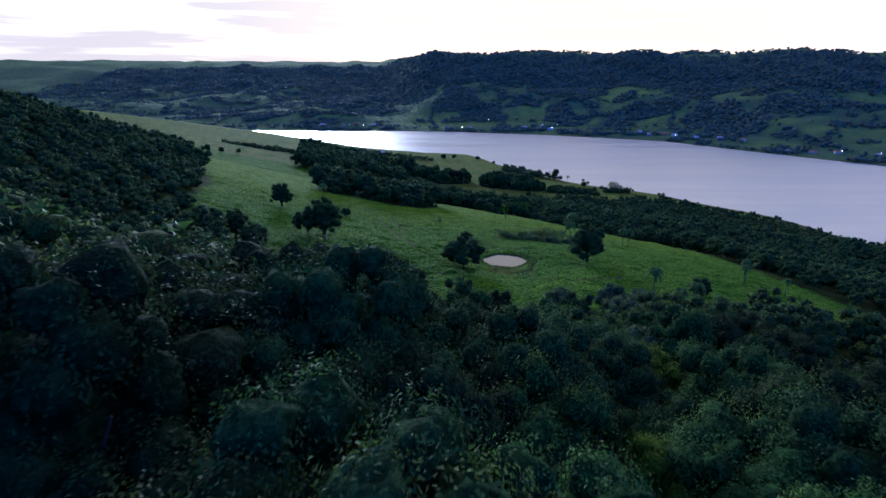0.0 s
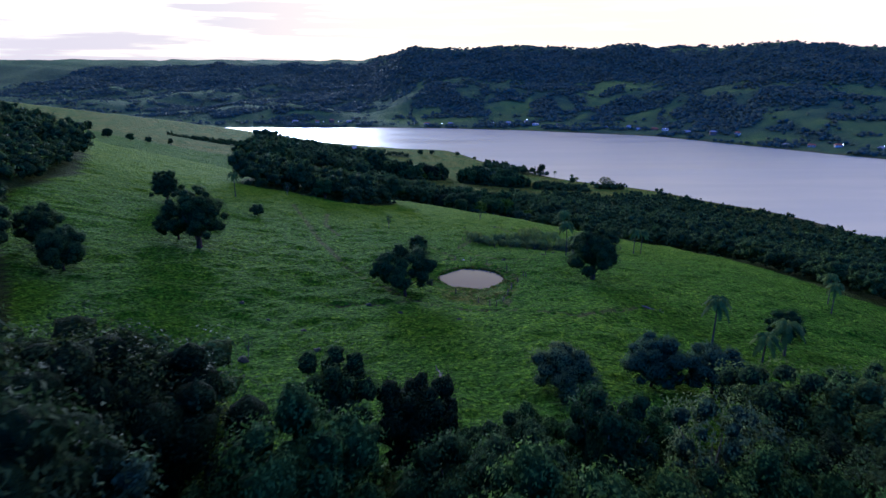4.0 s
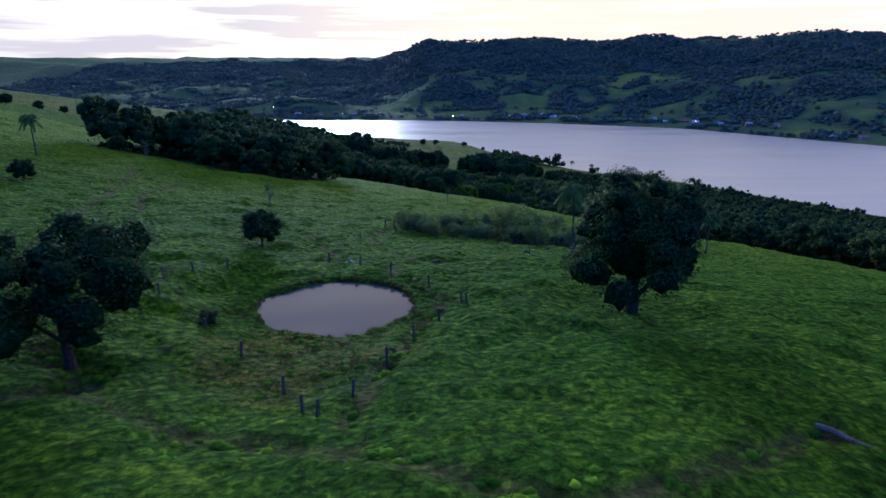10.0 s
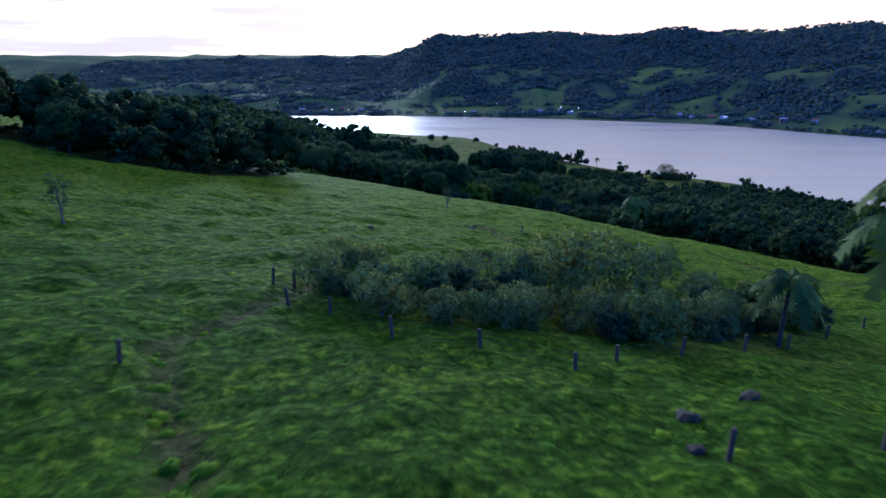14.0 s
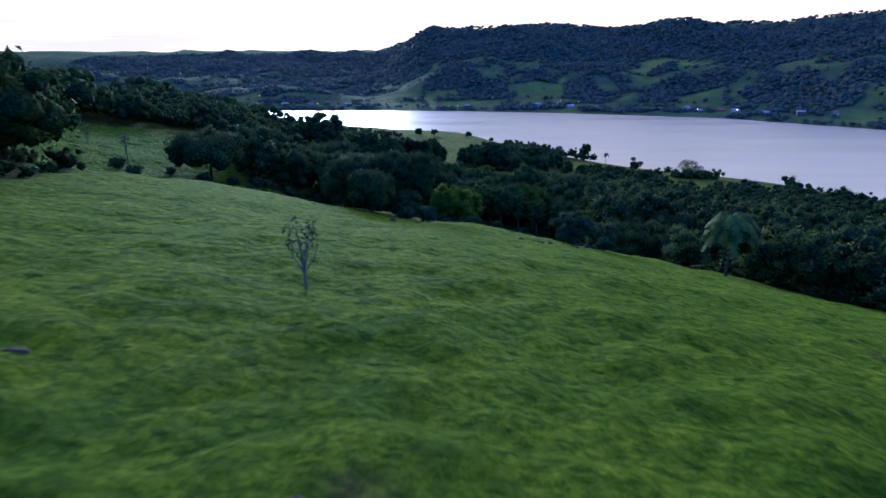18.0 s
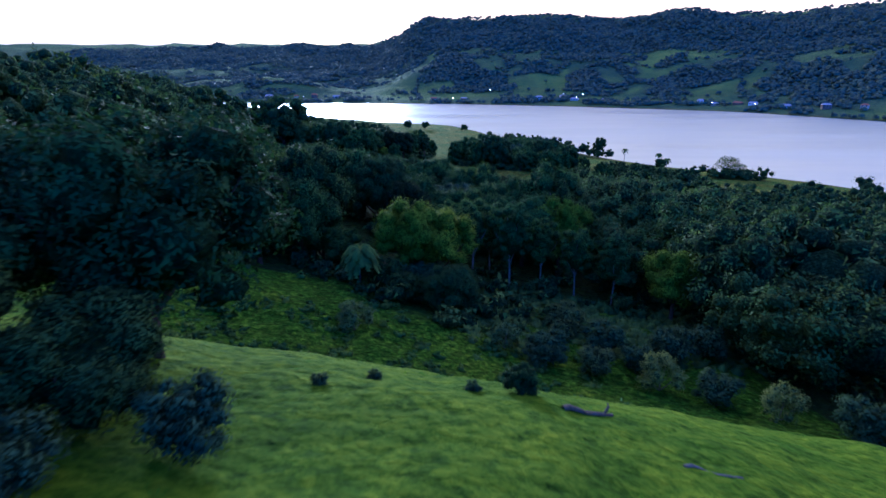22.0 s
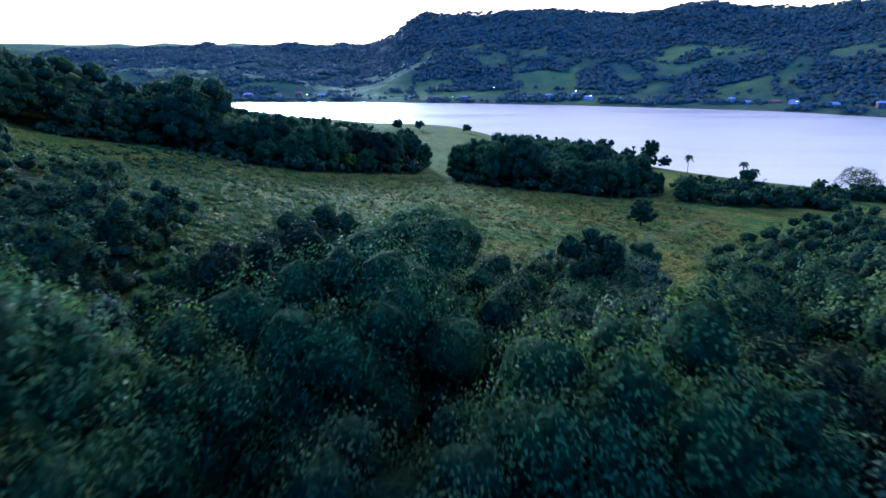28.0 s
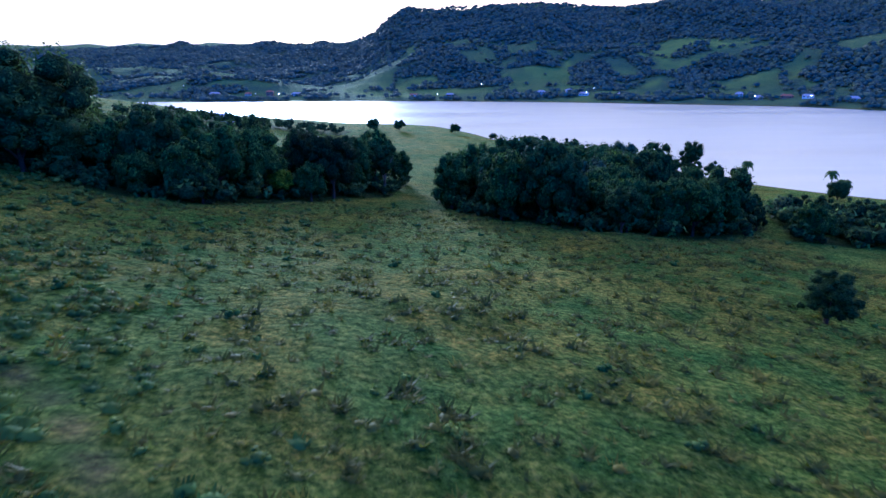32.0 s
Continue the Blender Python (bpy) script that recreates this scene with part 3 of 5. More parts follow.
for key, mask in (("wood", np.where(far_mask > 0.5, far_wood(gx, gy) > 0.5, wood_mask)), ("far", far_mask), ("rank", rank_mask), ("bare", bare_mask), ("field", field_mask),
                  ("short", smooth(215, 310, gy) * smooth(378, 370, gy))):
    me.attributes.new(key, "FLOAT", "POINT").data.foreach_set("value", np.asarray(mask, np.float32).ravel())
tagged(new("ground", me), "hilly pasture ground with tussocky green grass and woodland floor", "ground", kind="structure")


def part(name, bm, material, parent, label=""):
    """Links a bmesh, or a mesh, as one object under a thing or a part."""
    if isinstance(bm, bpy.types.Mesh):
        data = bm
    else:
        data = bpy.data.meshes.new(name)
        bm.to_mesh(data)
        bm.free()
        data.materials.append(material)
    ob = new(name, data)
    ob.parent = parent
    return tagged(ob, label)


def disc(name, ring, z, material):
    bm = bmesh.new()
    bm.faces.new([bm.verts.new((x, y, z)) for x, y in ring])
    data = bpy.data.meshes.new(name)
    bm.to_mesh(data)
    bm.free()
    data.materials.append(material)
    return new(name, data)


tagged(disc("lake", [(-4000, 480), (-150, 640), (120, 480), (1800, -300), (4200, -300), (4200, 2200), (-4000, 2200)], 0.0, LAKE),
       "wide calm lake mirroring the pale dusk sky", "lake", kind="structure").name = "water"
tagged(disc("pond", [(POND[0] + 9 * math.cos(a / 8), POND[1] + 8.5 * math.sin(a / 8)) for a in range(50)], POND[2], PONDW),
       "small round cattle pond with still grey-violet water", "pond")


# ---- trees ----
def ico(sub):
    bm = bmesh.new()
    bmesh.ops.create_icosphere(bm, subdivisions=sub, radius=1.0)
    v = np.array([p.co[:] for p in bm.verts])
    f = np.array([[p.index for p in q.verts] for q in bm.faces])
    bm.free()
    return v, f


ICO1, ICO2 = ico(1), ico(2)


def crown_arrays(rng, wide, tall, lobes, leaves, size, core=ICO1, droop=0.2, flat=0.0, heart=0.8, loose=0.0):
    """A crown out of lobes of many small leaf sprays round a dense heart; its foot is at z = 0.
    Gives the points, the triangles and how many of these, the first ones, are the heart."""
    verts, faces, puffs, n = [], [], [], 0
    golden = rng.uniform(0, 6.28)
    places, radii = [], []
    for k in range(lobes):
        u = (k + 0.5) / lobes
        a = golden + k * 2.399 + rng.uniform(-0.5, 0.5)
        h = (0.16 + 0.7 * u ** (0.85 - 0.45 * flat)) * tall
        bulge = math.sqrt(max(0.03, 1 - (2 * h / tall - 0.86 - 0.2 * flat) ** 2 * 0.9))
        rad = wide * 0.5 * bulge * rng.uniform(0.4 + 0.12 * loose, 0.85 + 0.17 * loose)
        places.append((rad * math.cos(a), rad * math.sin(a), h))
        radii.append(wide * rng.uniform(0.095, 0.175) * (0.7 + 0.45 * bulge) * (9 / lobes) ** 0.15 * (1 - 0.2 * loose))
    places, radii = np.array(places), np.array(radii)
    v0, f0 = core
    for p, r in zip(places, radii):
        wob = 1 + 0.2 * np.sin(v0 @ rng.normal(size=3) * 4 + rng.uniform(0, 6)) + 0.12 * np.sin(v0 @ rng.normal(size=3) * 7) + rng.uniform(-0.13, 0.13, len(v0))
        verts.append(v0 * (r * heart * wob)[:, None] * (1, 1, 0.85) + p)
        puffs.append(v0)
        faces.append(f0 + n)
        n += len(v0)
    if heart > 0.5 and loose < 0.5:
        verts.append(v0 * (wide * 0.27, wide * 0.27, tall * 0.3) + (0, 0, tall * 0.46))
        puffs.append(v0)
        faces.append(f0 + n)
        n += len(v0)
    hearts = sum(len(f) for f in faces)
    more = int(leaves * 2.2)
    pick = rng.choice(lobes, more, p=radii**2 / (radii**2).sum())
    d = rng.normal(size=(more, 3))
    # sprays crowd the tops, so the shade-toned core shows on the undersides
    d[:, 2] = d[:, 2] * 0.85 + 0.5
    d /= np.linalg.norm(d, axis=1, keepdims=True)
    swell = 1 + 0.16 * np.sin(d @ rng.normal(size=3) * 5 + pick) + 0.12 * np.sin(d @ rng.normal(size=3) * 9 + 2 * pick)
    at = places[pick] + d * (radii[pick] * swell * rng.triangular(0.78, 0.98, 1.34, more))[:, None] * (1, 1, 0.88)
    gap = np.linalg.norm((at[:, None] - places[None]) / (1, 1, 0.88), axis=2) / radii[None]
    gap[np.arange(more), pick] = 9
    order = np.argsort(gap.min(1) < 0.8, kind="stable")[:leaves]
    d, at = d[order], at[order]
    along = np.cross(d, rng.normal(size=(leaves, 3)))
    along /= np.linalg.norm(along, axis=1, keepdims=True) + 1e-9
    out = along + d * rng.uniform(-0.1, 0.75, leaves)[:, None] + rng.normal(size=(leaves, 3)) * 0.25
    out[:, 2] -= droop
    out /= np.linalg.norm(out, axis=1, keepdims=True)
    side = np.cross(out, d + rng.normal(size=(leaves, 3)) * 0.42)
    side /= np.linalg.norm(side, axis=1, keepdims=True) + 1e-9
    s = size * rng.uniform(0.6, 1.5, leaves)[:, None]
    tri = np.stack([at - side * s * 0.32, at + side * s * 0.32, at + out * s * 1.1], 1)
    verts.append(tri.reshape(-1, 3))
    faces.append(np.arange(leaves * 3).reshape(-1, 3) + n)
    whole = at - (0, 0, tall * 0.4)
    whole /= np.linalg.norm(whole, axis=1, keepdims=True) + 1e-9
    puff = d * 0.7 + whole * 0.5 + rng.normal(size=(leaves, 3)) * 0.16
    puffs.append(np.repeat(puff / np.linalg.norm(puff, axis=1, keepdims=True), 3, 0))
    return np.concatenate(verts), np.concatenate(faces), hearts, np.concatenate(puffs)


def crown_mesh(name, v, f, heart_faces, leaf, heart, puff, tone=None):
    me = fast_mesh(name, v, f, leaf)
    me.attributes.new("puff", "FLOAT_VECTOR", "POINT").data.foreach_set("vector", np.asarray(puff, np.float32).ravel())
    if tone is not None:
        me.attributes.new("tone", "FLOAT", "POINT").data.foreach_set("value", np.asarray(tone, np.float32))
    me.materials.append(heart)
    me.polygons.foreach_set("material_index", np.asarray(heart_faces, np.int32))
    me.polygons.foreach_set("use_smooth", np.asarray(heart_faces, bool))
    return me


def tube(bm, pts, radii, sides=7):
    """A tapered limb along the points."""
    rings = []
    for i, (p, r) in enumerate(zip(pts, radii)):
        p = Vector(p)
        ahead = Vector(pts[min(i + 1, len(pts) - 1)]) - Vector(pts[max(i - 1, 0)])
        q = ahead.to_track_quat("Z", "Y")
        rings.append([bm.verts.new(p + q @ Vector((r * math.cos(6.2832 * k / sides), r * math.sin(6.2832 * k / sides), 0))) for k in range(sides)])
    for a, b in zip(rings, rings[1:]):
        for k in range(sides):
            bm.faces.new((a[k], a[(k + 1) % sides], b[(k + 1) % sides], b[k]))
    bm.faces.new(rings[-1])


def trunk_mesh(rng, high, wide, stem, thick, material, limbs=5):
    """A trunk with limbs that reach into the crown."""
    bm = bmesh.new()
    lean = rng.normal(size=2) * 0.06 * high
    pts = [(lean[0] * t * t, lean[1] * t * t, high * 0.8 * t - 0.4 * (t == 0)) for t in (0, 0.08, 0.3, 0.55, 0.8, 1)]
    tube(bm, pts, [thick * f for f in (1.5, 1.05, 0.9, 0.7, 0.45, 0.15)], 8)
    for k in range(limbs):
        a = k * 2.4 + rng.uniform(-0.5, 0.5)
        z0 = stem * rng.uniform(0.75, 1.25)
        t0 = min(0.9, z0 / (0.8 * high))
        base = Vector((lean[0] * t0 * t0, lean[1] * t0 * t0, z0))
        reach = wide * rng.uniform(0.28, 0.42)
        end = base + Vector((math.cos(a) * reach, math.sin(a) * reach, (high - z0) * rng.uniform(0.45, 0.75)))
        midp = base.lerp(end, 0.5) + Vector((0, 0, -0.06 * reach))
        tube(bm, [base, midp, end], [thick * 0.5, thick * 0.33, thick * 0.1], 6)
    data = bpy.data.meshes.new("trunk")
    bm.to_mesh(data)
    bm.free()
    data.materials.append(material)
    return data


def tree_proto(seed, high, wide, stem, leaves, size, leaf, bark=BARK, lobes=12, thick=None, flat=0.0, droop=0.2, core=ICO2, heart=0.8, loose=0.0):
    rng = np.random.RandomState(seed)
    low = stem * 0.8
    v, f, h, puff = crown_arrays(rng, wide, high - low, lobes, leaves, size, core, droop, flat, heart, loose)
    v[:, 2] += low
    crown = crown_mesh("crown", v, f, np.arange(len(f)) < h, leaf, SHADED_CORES[leaf.name], puff)
    return trunk_mesh(rng, high, wide, stem, thick or 0.022 * high + 0.05, bark), crown


def plant(proto, x, y, scale=1.0, turn=0.0, name="tree", label="broadleaf tree with a dense dark green crown", category="tree", group="", sink=0.15, stretch=1.0):
    trunk, crown = proto
    base = new(name)
    base.matrix_world = pose(x, y, float(land(x, y)) - sink, 0, 0, turn) @ Matrix.Diagonal((scale, scale, scale * stretch, 1))
    part("trunk", trunk, None, base)
    part("crown", crown, None, base)
    return tagged(base, label, category, group)


# ---- woods ----
def scatter(rng, x0, x1, y0, y1, step):
    xs, ys = np.meshgrid(np.arange(x0, x1, step), np.arange(y0, y1, step))
    xs = xs + rng.uniform(-0.42, 0.42, xs.shape) * step
    ys = ys + rng.uniform(-0.42, 0.42, ys.shape) * step
    return xs.ravel(), ys.ravel()


def wood_mass(name, label, xs, ys, sizes, protos, material, rng, squash=1.0, category="woods", heart=None):
    """Many small crowns joined into one mesh."""
    verts, faces, hearts, tones, puffs, n = [], [], [], [], [], 0
    zs = land(xs, ys)
    for x, y, z, s in zip(xs, ys, zs, sizes):
        v, f, h, puff = protos[rng.randint(len(protos))]
        a = rng.uniform(0, 6.283)
        c, d = math.cos(a) * s, math.sin(a) * s
        w = np.empty_like(v)
        w[:, 0], w[:, 1], w[:, 2] = v[:, 0] * c - v[:, 1] * d + x, v[:, 0] * d + v[:, 1] * c + y, v[:, 2] * s * squash * rng.uniform(0.85, 1.1) + z - 0.2
        q = np.empty_like(puff)
        q[:, 0], q[:, 1], q[:, 2] = (puff[:, 0] * c - puff[:, 1] * d) / s, (puff[:, 0] * d + puff[:, 1] * c) / s, puff[:, 2]
        puffs.append(q)
        verts.append(w)
        faces.append(f + n)
        hearts.append(np.arange(len(f)) < h)
        tones.append(np.full(len(v), rng.uniform(0.02, 0.98)))
        n += len(v)
    return tagged(new(name, crown_mesh(name, np.concatenate(verts), np.concatenate(faces), np.concatenate(hearts), material, heart or SHADED_INNER, np.concatenate(puffs), np.concatenate(tones))), label, category, kind="stuff")


rng = np.random.RandomState(7)
LOW, FARTHER, TINY, SHRUBS, MIDDLE, TALLER = [], [], [], [], [], []
for k in range(9):
    r = np.random.RandomState(100 + k)
    v, f, h, puff = crown_arrays(r, 9.4 * r.uniform(0.85, 1.15), 8.2, 12, 320, 0.46, heart=0.88)
    v[:, 2] += 1.4
    LOW.append((v, f, h, puff))
    v, f, h, puff = crown_arrays(r, 9.4 * r.uniform(0.85, 1.15), 8.6, 18, 2500, 0.25)
    v[:, 2] += 1.2
    MIDDLE.append((v, f, h, puff))
    v, f, h, puff = crown_arrays(r, 9.4 * r.uniform(0.85, 1.15), 8.2, 8, 110, 0.7, heart=0.92)
    v[:, 2] += 1.2
    FARTHER.append((v, f, h, puff))
for k in range(4):
    r = np.random.RandomState(150 + k)
    v, f, h, puff = crown_arrays(r, 15 * r.uniform(0.85, 1.15), 15, 34, 7000, 0.22)
    v[:, 2] += 2
    TALLER.append((v, f, h, puff))
for k in range(6):
    r = np.random.RandomState(200 + k)
    v, f = ICO1
    f = f[v[f][:, :, 2].mean(1) > -0.6]
    d = r.normal(size=(5, 3)) * (1, 1, 0.4) + (0, 0, 0.5)
    d /= np.linalg.norm(d, axis=1, keepdims=True)
    knob, side = d * (3.8, 3.8, 2.8) + (0, 0, 3.0), np.cross(d, r.normal(size=(5, 3)))
    tri = np.stack([knob - side * 0.8, knob + side * 0.8, knob + d * 1.2], 1).reshape(-1, 3)
    TINY.append((np.concatenate([v * (1 + r.uniform(-0.25, 0.25, len(v)))[:, None] * (4.1, 4.1, 3.0) + (0, 0, 3.0), tri]),
                 np.concatenate([f, np.arange(15).reshape(-1, 3) + len(v)]), len(f), np.concatenate([v, np.repeat(d, 3, 0)]) * 0.4 + (0, -0.3, 0.75)))
for k in range(6):
    SHRUBS.append(crown_arrays(np.random.RandomState(300 + k), 3.2, 2.2, 4, 36, 0.42))


def two_fold(seed, high, wide, stem, leaves, size, leaf, bark=BARK, **more):
    """The same tree with fine, finest and coarse foliage."""
    return (tree_proto(seed, high, wide, stem, int(leaves * 1.25), size, leaf, bark, **more), tree_proto(seed, high, wide, stem, int(leaves * 2.6), size * 0.68, leaf, bark, **more), tree_proto(seed, high, wide, stem, int(leaves * 0.3), size * 1.8, leaf, bark, **more))


SPECIES = [
    ("rounded dark green woodland tree in dense forest", two_fold(21, 10.0, 9.6, 1.6, 4600, 0.17, LEAF_DARK, lobes=30)),
    ("rounded mid-green woodland tree in dense forest", two_fold(22, 10.0, 9.2, 2.0, 4600, 0.17, LEAF, lobes=28)),
    ("silvery grey-green woodland tree with drooping sprays", two_fold(23, 9.8, 8.6, 2.4, 5600, 0.17, HOAR, PALE_BARK, lobes=26, droop=0.9, thick=0.2, heart=0.72)),
    ("broad green woodland tree with a domed crown", two_fold(24, 9.6, 10.8, 2.2, 5000, 0.17, LEAF, lobes=32, flat=0.5)),
    ("bright yellow-green woodland tree with a leafy crown", two_fold(25, 9.4, 8.2, 2.6, 5600, 0.15, LEAF_BRIGHT, lobes=24, heart=0.8)),
    ("tall narrow dark green woodland tree", two_fold(26, 12.0, 7.4, 3.6, 4400, 0.17, LEAF_DARK, PALE_BARK, lobes=26)),
    ("lumpy green woodland tree hung with creepers", two_fold(27, 10.4, 8.8, 1.2, 5000, 0.18, LEAF, lobes=34, droop=0.8)),
    ("woodland tree in the shaded forest, its shade in the leaf colour", two_fold(30, 10.4, 9.4, 2.0, 4600, 0.17, LEAF_SHADED, lobes=30)),
    ("thin-leaved grey woodland tree with pale bare limbs", two_fold(28, 10.2, 9.0, 2.8, 3000, 0.2, HOAR, PALE_BARK, lobes=26, thick=0.22, heart=0.5)),
]


def seen_from_path(x, y):
    return (np.abs(x - 0.1 * np.minimum(y, 400)) < 0.8 * (y - 4) + 12) & (y > 12)


xs, ys = scatter(rng, -235, 400, 14, 905, 7.5)
more_x, more_y = scatter(rng, 8, 104, 436, 520, 7.0)
xs, ys = np.concatenate([xs, more_x]), np.concatenate([ys, more_y])
z = land(xs, ys)
keep = wooded(xs, ys) & (z > 0.5) & seen_from_path(xs, ys)
xs, ys = xs[keep], ys[keep]
mid = np.interp(ys, (0, 120, 400, 520), (6, 22, 46, 46))
near = (np.abs(xs - mid) < np.where(ys < 150, 44, 30)) & ((ys < 150) | ((ys > 385) & (ys < 500)))
near |= (np.abs(xs - 46) < 44) & (ys > 335) & (ys < 525)
near |= (ys > 605) & (ys < 690) & (xs > -46) & (xs < 126)
CLEAR = ((43, 404, 6.5), (50, 405, 5), (14, 71, 6), (22, 74, 6), (30, 78, 6), (15, 63, 5), (6, 61, 5), (-4.5, 60, 4), (36, 402.5, 4.5), (46.4, 402.6, 4.5), (74.5, 408.5, 5.0), (43.2, 411, 7.5), (52, 420, 7.0), (47, 422, 4.0), (59, 420, 4.5), (64, 417.5, 4.0), (68.5, 414.5, 4.0), (51, 436, 4.0), (58, 430, 4.0), (43.2, 492, 6.5), (43.3, 474, 5.5), (61.5, 492, 5))
free = ~((ys > 483) & (ys < 525) & (xs < 43) & (xs > 20))
free &= path_mask(xs - 2.0, ys - 2.0, TRACK_WOOD, 9) < 0.15
for cx, cy, cr in CLEAR:
    free &= np.hypot(xs - cx, ys - cy) > cr
def tree_height(x, y):
    """How tall the woods grow, in tens of metres, by stretches of the valley side."""
    tall = np.interp(y, (0, 60, 90, 120, 380, 410, 435, 455, 480, 500, 520, 590, 625), (1.85, 1.75, 1.3, 1.02, 1.0, 1.42, 1.36, 1.06, 1.02, 0.8, 0.7, 1.0, 1.35))
    for low_x, high_x, low_y, high_y, factor in ((-500, 0, 295, 395, 1.18), (-500, -2, 0, 128, 1.25), (-140, -28, 430, 640, 1.5), (-500, -140, 560, 760, 0.45), (-500, -70, 0, 430, 0.9),
                                                 (95, 500, 300, 420, 0.8), (75, 255, 440, 560, 1.15), (255, 500, 440, 600, 0.7), (108, 500, 600, 700, 0.5), (-140, -40, 640, 710, 1.0), (-500, 500, 700, 820, 0.65), (-500, 500, 820, 950, 0.45)):
        tall = np.where((x >= low_x) & (x < high_x) & (y >= low_y) & (y < high_y), tall * factor, tall)
    return tall


tall = tree_height(xs, ys)
tall = np.where((ys > 468) & (ys < 530) & (xs < 36) & (xs > -12), 0.55, tall)
tall = np.where((np.abs(xs - 46) < 9) & (ys > 380), np.minimum(tall, 1.12), tall)
size = rng.uniform(0.7, 1.25, len(xs)) * tall
deep = ~near & free & ((xs < -95) | (xs > 165) | (ys > 700))
rest = ~near & free & ~deep
wood_mass("near_woods", "dense dark green native woodland on the valley side", xs[rest], ys[rest], size[rest], LOW, WOODS, rng, heart=SHADED_INNER)
wood_mass("outer_woods", "dark green woodland on the outer slopes and lake side", xs[deep], ys[deep], size[deep], FARTHER, WOODS, rng, heart=SHADED_INNER)
pick = rng.choice(len(SPECIES), len(xs), p=(0.22, 0.27, 0.05, 0.16, 0.03, 0.08, 0.12, 0.05, 0.02))
silver = (ys > 444) & (ys < 478) & (xs > 36) & (rng.uniform(0, 1, len(xs)) < 0.35)
pick = np.where(silver, np.where(rng.uniform(0, 1, len(xs)) < 0.7, 2, 8), pick)
# trees on the dim left slopes mostly get the leaf with shade painted in
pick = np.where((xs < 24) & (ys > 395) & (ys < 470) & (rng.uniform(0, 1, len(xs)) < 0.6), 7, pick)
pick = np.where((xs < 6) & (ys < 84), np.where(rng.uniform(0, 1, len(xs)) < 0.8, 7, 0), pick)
close = (np.abs(xs - np.interp(ys, (0, 120, 400), (6, 22, 46))) < np.where(ys < 95, 36, 24)) & ((ys < 140) | (ys > 380)) & (ys < 525) | (ys > 590) & (xs > -20)
for x, y, k, s in zip(xs[near & free & close], ys[near & free & close], pick[near & free & close], tall[near & free & close]):
    label, folds = SPECIES[k]
    closest = abs(x - 46) < 14 and 395 < y < 482 or abs(x - 2) < 34 and y < 80
    plant(folds[1 if closest else 0 if y < 505 else 2], x, y, 0.86 * s * (rng.uniform(0.62, 1.18) if y < 590 else rng.uniform(0.5, 1.2)), rng.uniform(0, 360), "woodland_tree", label, group="woodland trees below the flight", stretch=rng.uniform(1.05, 1.3))
far_off = near & free & ~close
high = far_off & (ys < 110)
far_off &= ~high
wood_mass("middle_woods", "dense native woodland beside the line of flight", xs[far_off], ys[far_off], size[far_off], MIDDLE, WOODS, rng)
wood_mass("tall_woods", "tall dense woodland on the slope at the start", xs[high], ys[high], size[high] / 1.7, TALLER, LEAF_SHADED, rng, heart=SHADED_CORES["leaf_shaded"])
ux, uy = scatter(rng, -60, 225, 14, 705, 3.1)
open_track = path_mask(ux, uy, TRACK_WOOD, 17) - 9 * (path_mask(ux, uy, TRACK_WOOD, 5.2) > 0.05)
keep = (wooded(ux, uy) & (open_track > -1) | (open_track > 0.15)) & seen_from_path(ux, uy) & ((uy < 140) | (uy > 340) | (uy > 288) & (ux < 6)) & (rng.uniform(0, 1, len(ux)) < np.where(uy > 590, 0.6, np.where(open_track > 0.1, 0.85, np.where(uy > 360, 0.5, 0.32))) * ((ux < 140) | (uy > 590)))
wood_mass("undergrowth", "low leafy undergrowth on the woodland floor", ux[keep], uy[keep], rng.uniform(0.7, 1.5, keep.sum()) * np.where(uy[keep] > 590, 1.7, 1.0), SHRUBS, WOODS, rng, category="undergrowth", heart=SHADED_INNER)

xs, ys = scatter(rng, -1500, 1300, 880, 3000, 6.8)
p = far_wood(xs, ys) * (shore_run(xs, ys) > 8) * (np.abs(xs) < 0.85 * ys + 120)
keep = (p > rng.uniform(0, 1, len(p))) & (rng.uniform(0, 1, len(p)) < np.clip(1750 / ys, 0, 1) ** 1.9)
xs, ys = xs[keep], ys[keep]
wood_mass("far_woods", "distant woodland in belts across the lake", xs, ys, rng.uniform(0.65, 1.2, len(xs)) * np.clip(ys / 1700, 0.95, 1.7), TINY, HAZED_LEAF, rng, heart=HAZED_LEAF)

# ---- single trees on the pasture and by the water ----
BROAD = tree_proto(11, 10.6, 14.8, 2.6, 13000, 0.19, LEAF_DARK, lobes=38, thick=0.36, flat=0.3, heart=0.74, loose=0.6)
DENSE = tree_proto(12, 13.6, 12.0, 1.9, 13000, 0.2, LEAF_DARK, lobes=46, thick=0.5, flat=-0.5, heart=0.74, loose=0.49)
SMALL = tree_proto(13, 5.2, 5.6, 1.0, 3600, 0.17, LEAF_DARK, lobes=20, thick=0.13, flat=-0.3)
UMBRELLA = tree_proto(14, 6.0, 11.4, 2.4, 8000, 0.19, LEAF_DARK, lobes=40, thick=0.2, flat=0.8)
BUSH = tree_proto(15, 5.2, 6.6, 0.5, 4200, 0.2, LEAF_GREY, lobes=24, thick=0.12, droop=0.6, heart=0.6)
ROUND = tree_proto(16, 7.0, 9.0, 0.9, 16000, 0.145, LEAF_DARK, lobes=26, thick=0.2, flat=-0.4)
HANGING = tree_proto(33, 13.6, 6.4, 4.4, 7500, 0.15, LEAF, PALE_BARK, lobes=36, droop=1.1, thick=0.15, flat=-0.3, heart=0.74, loose=0.3)
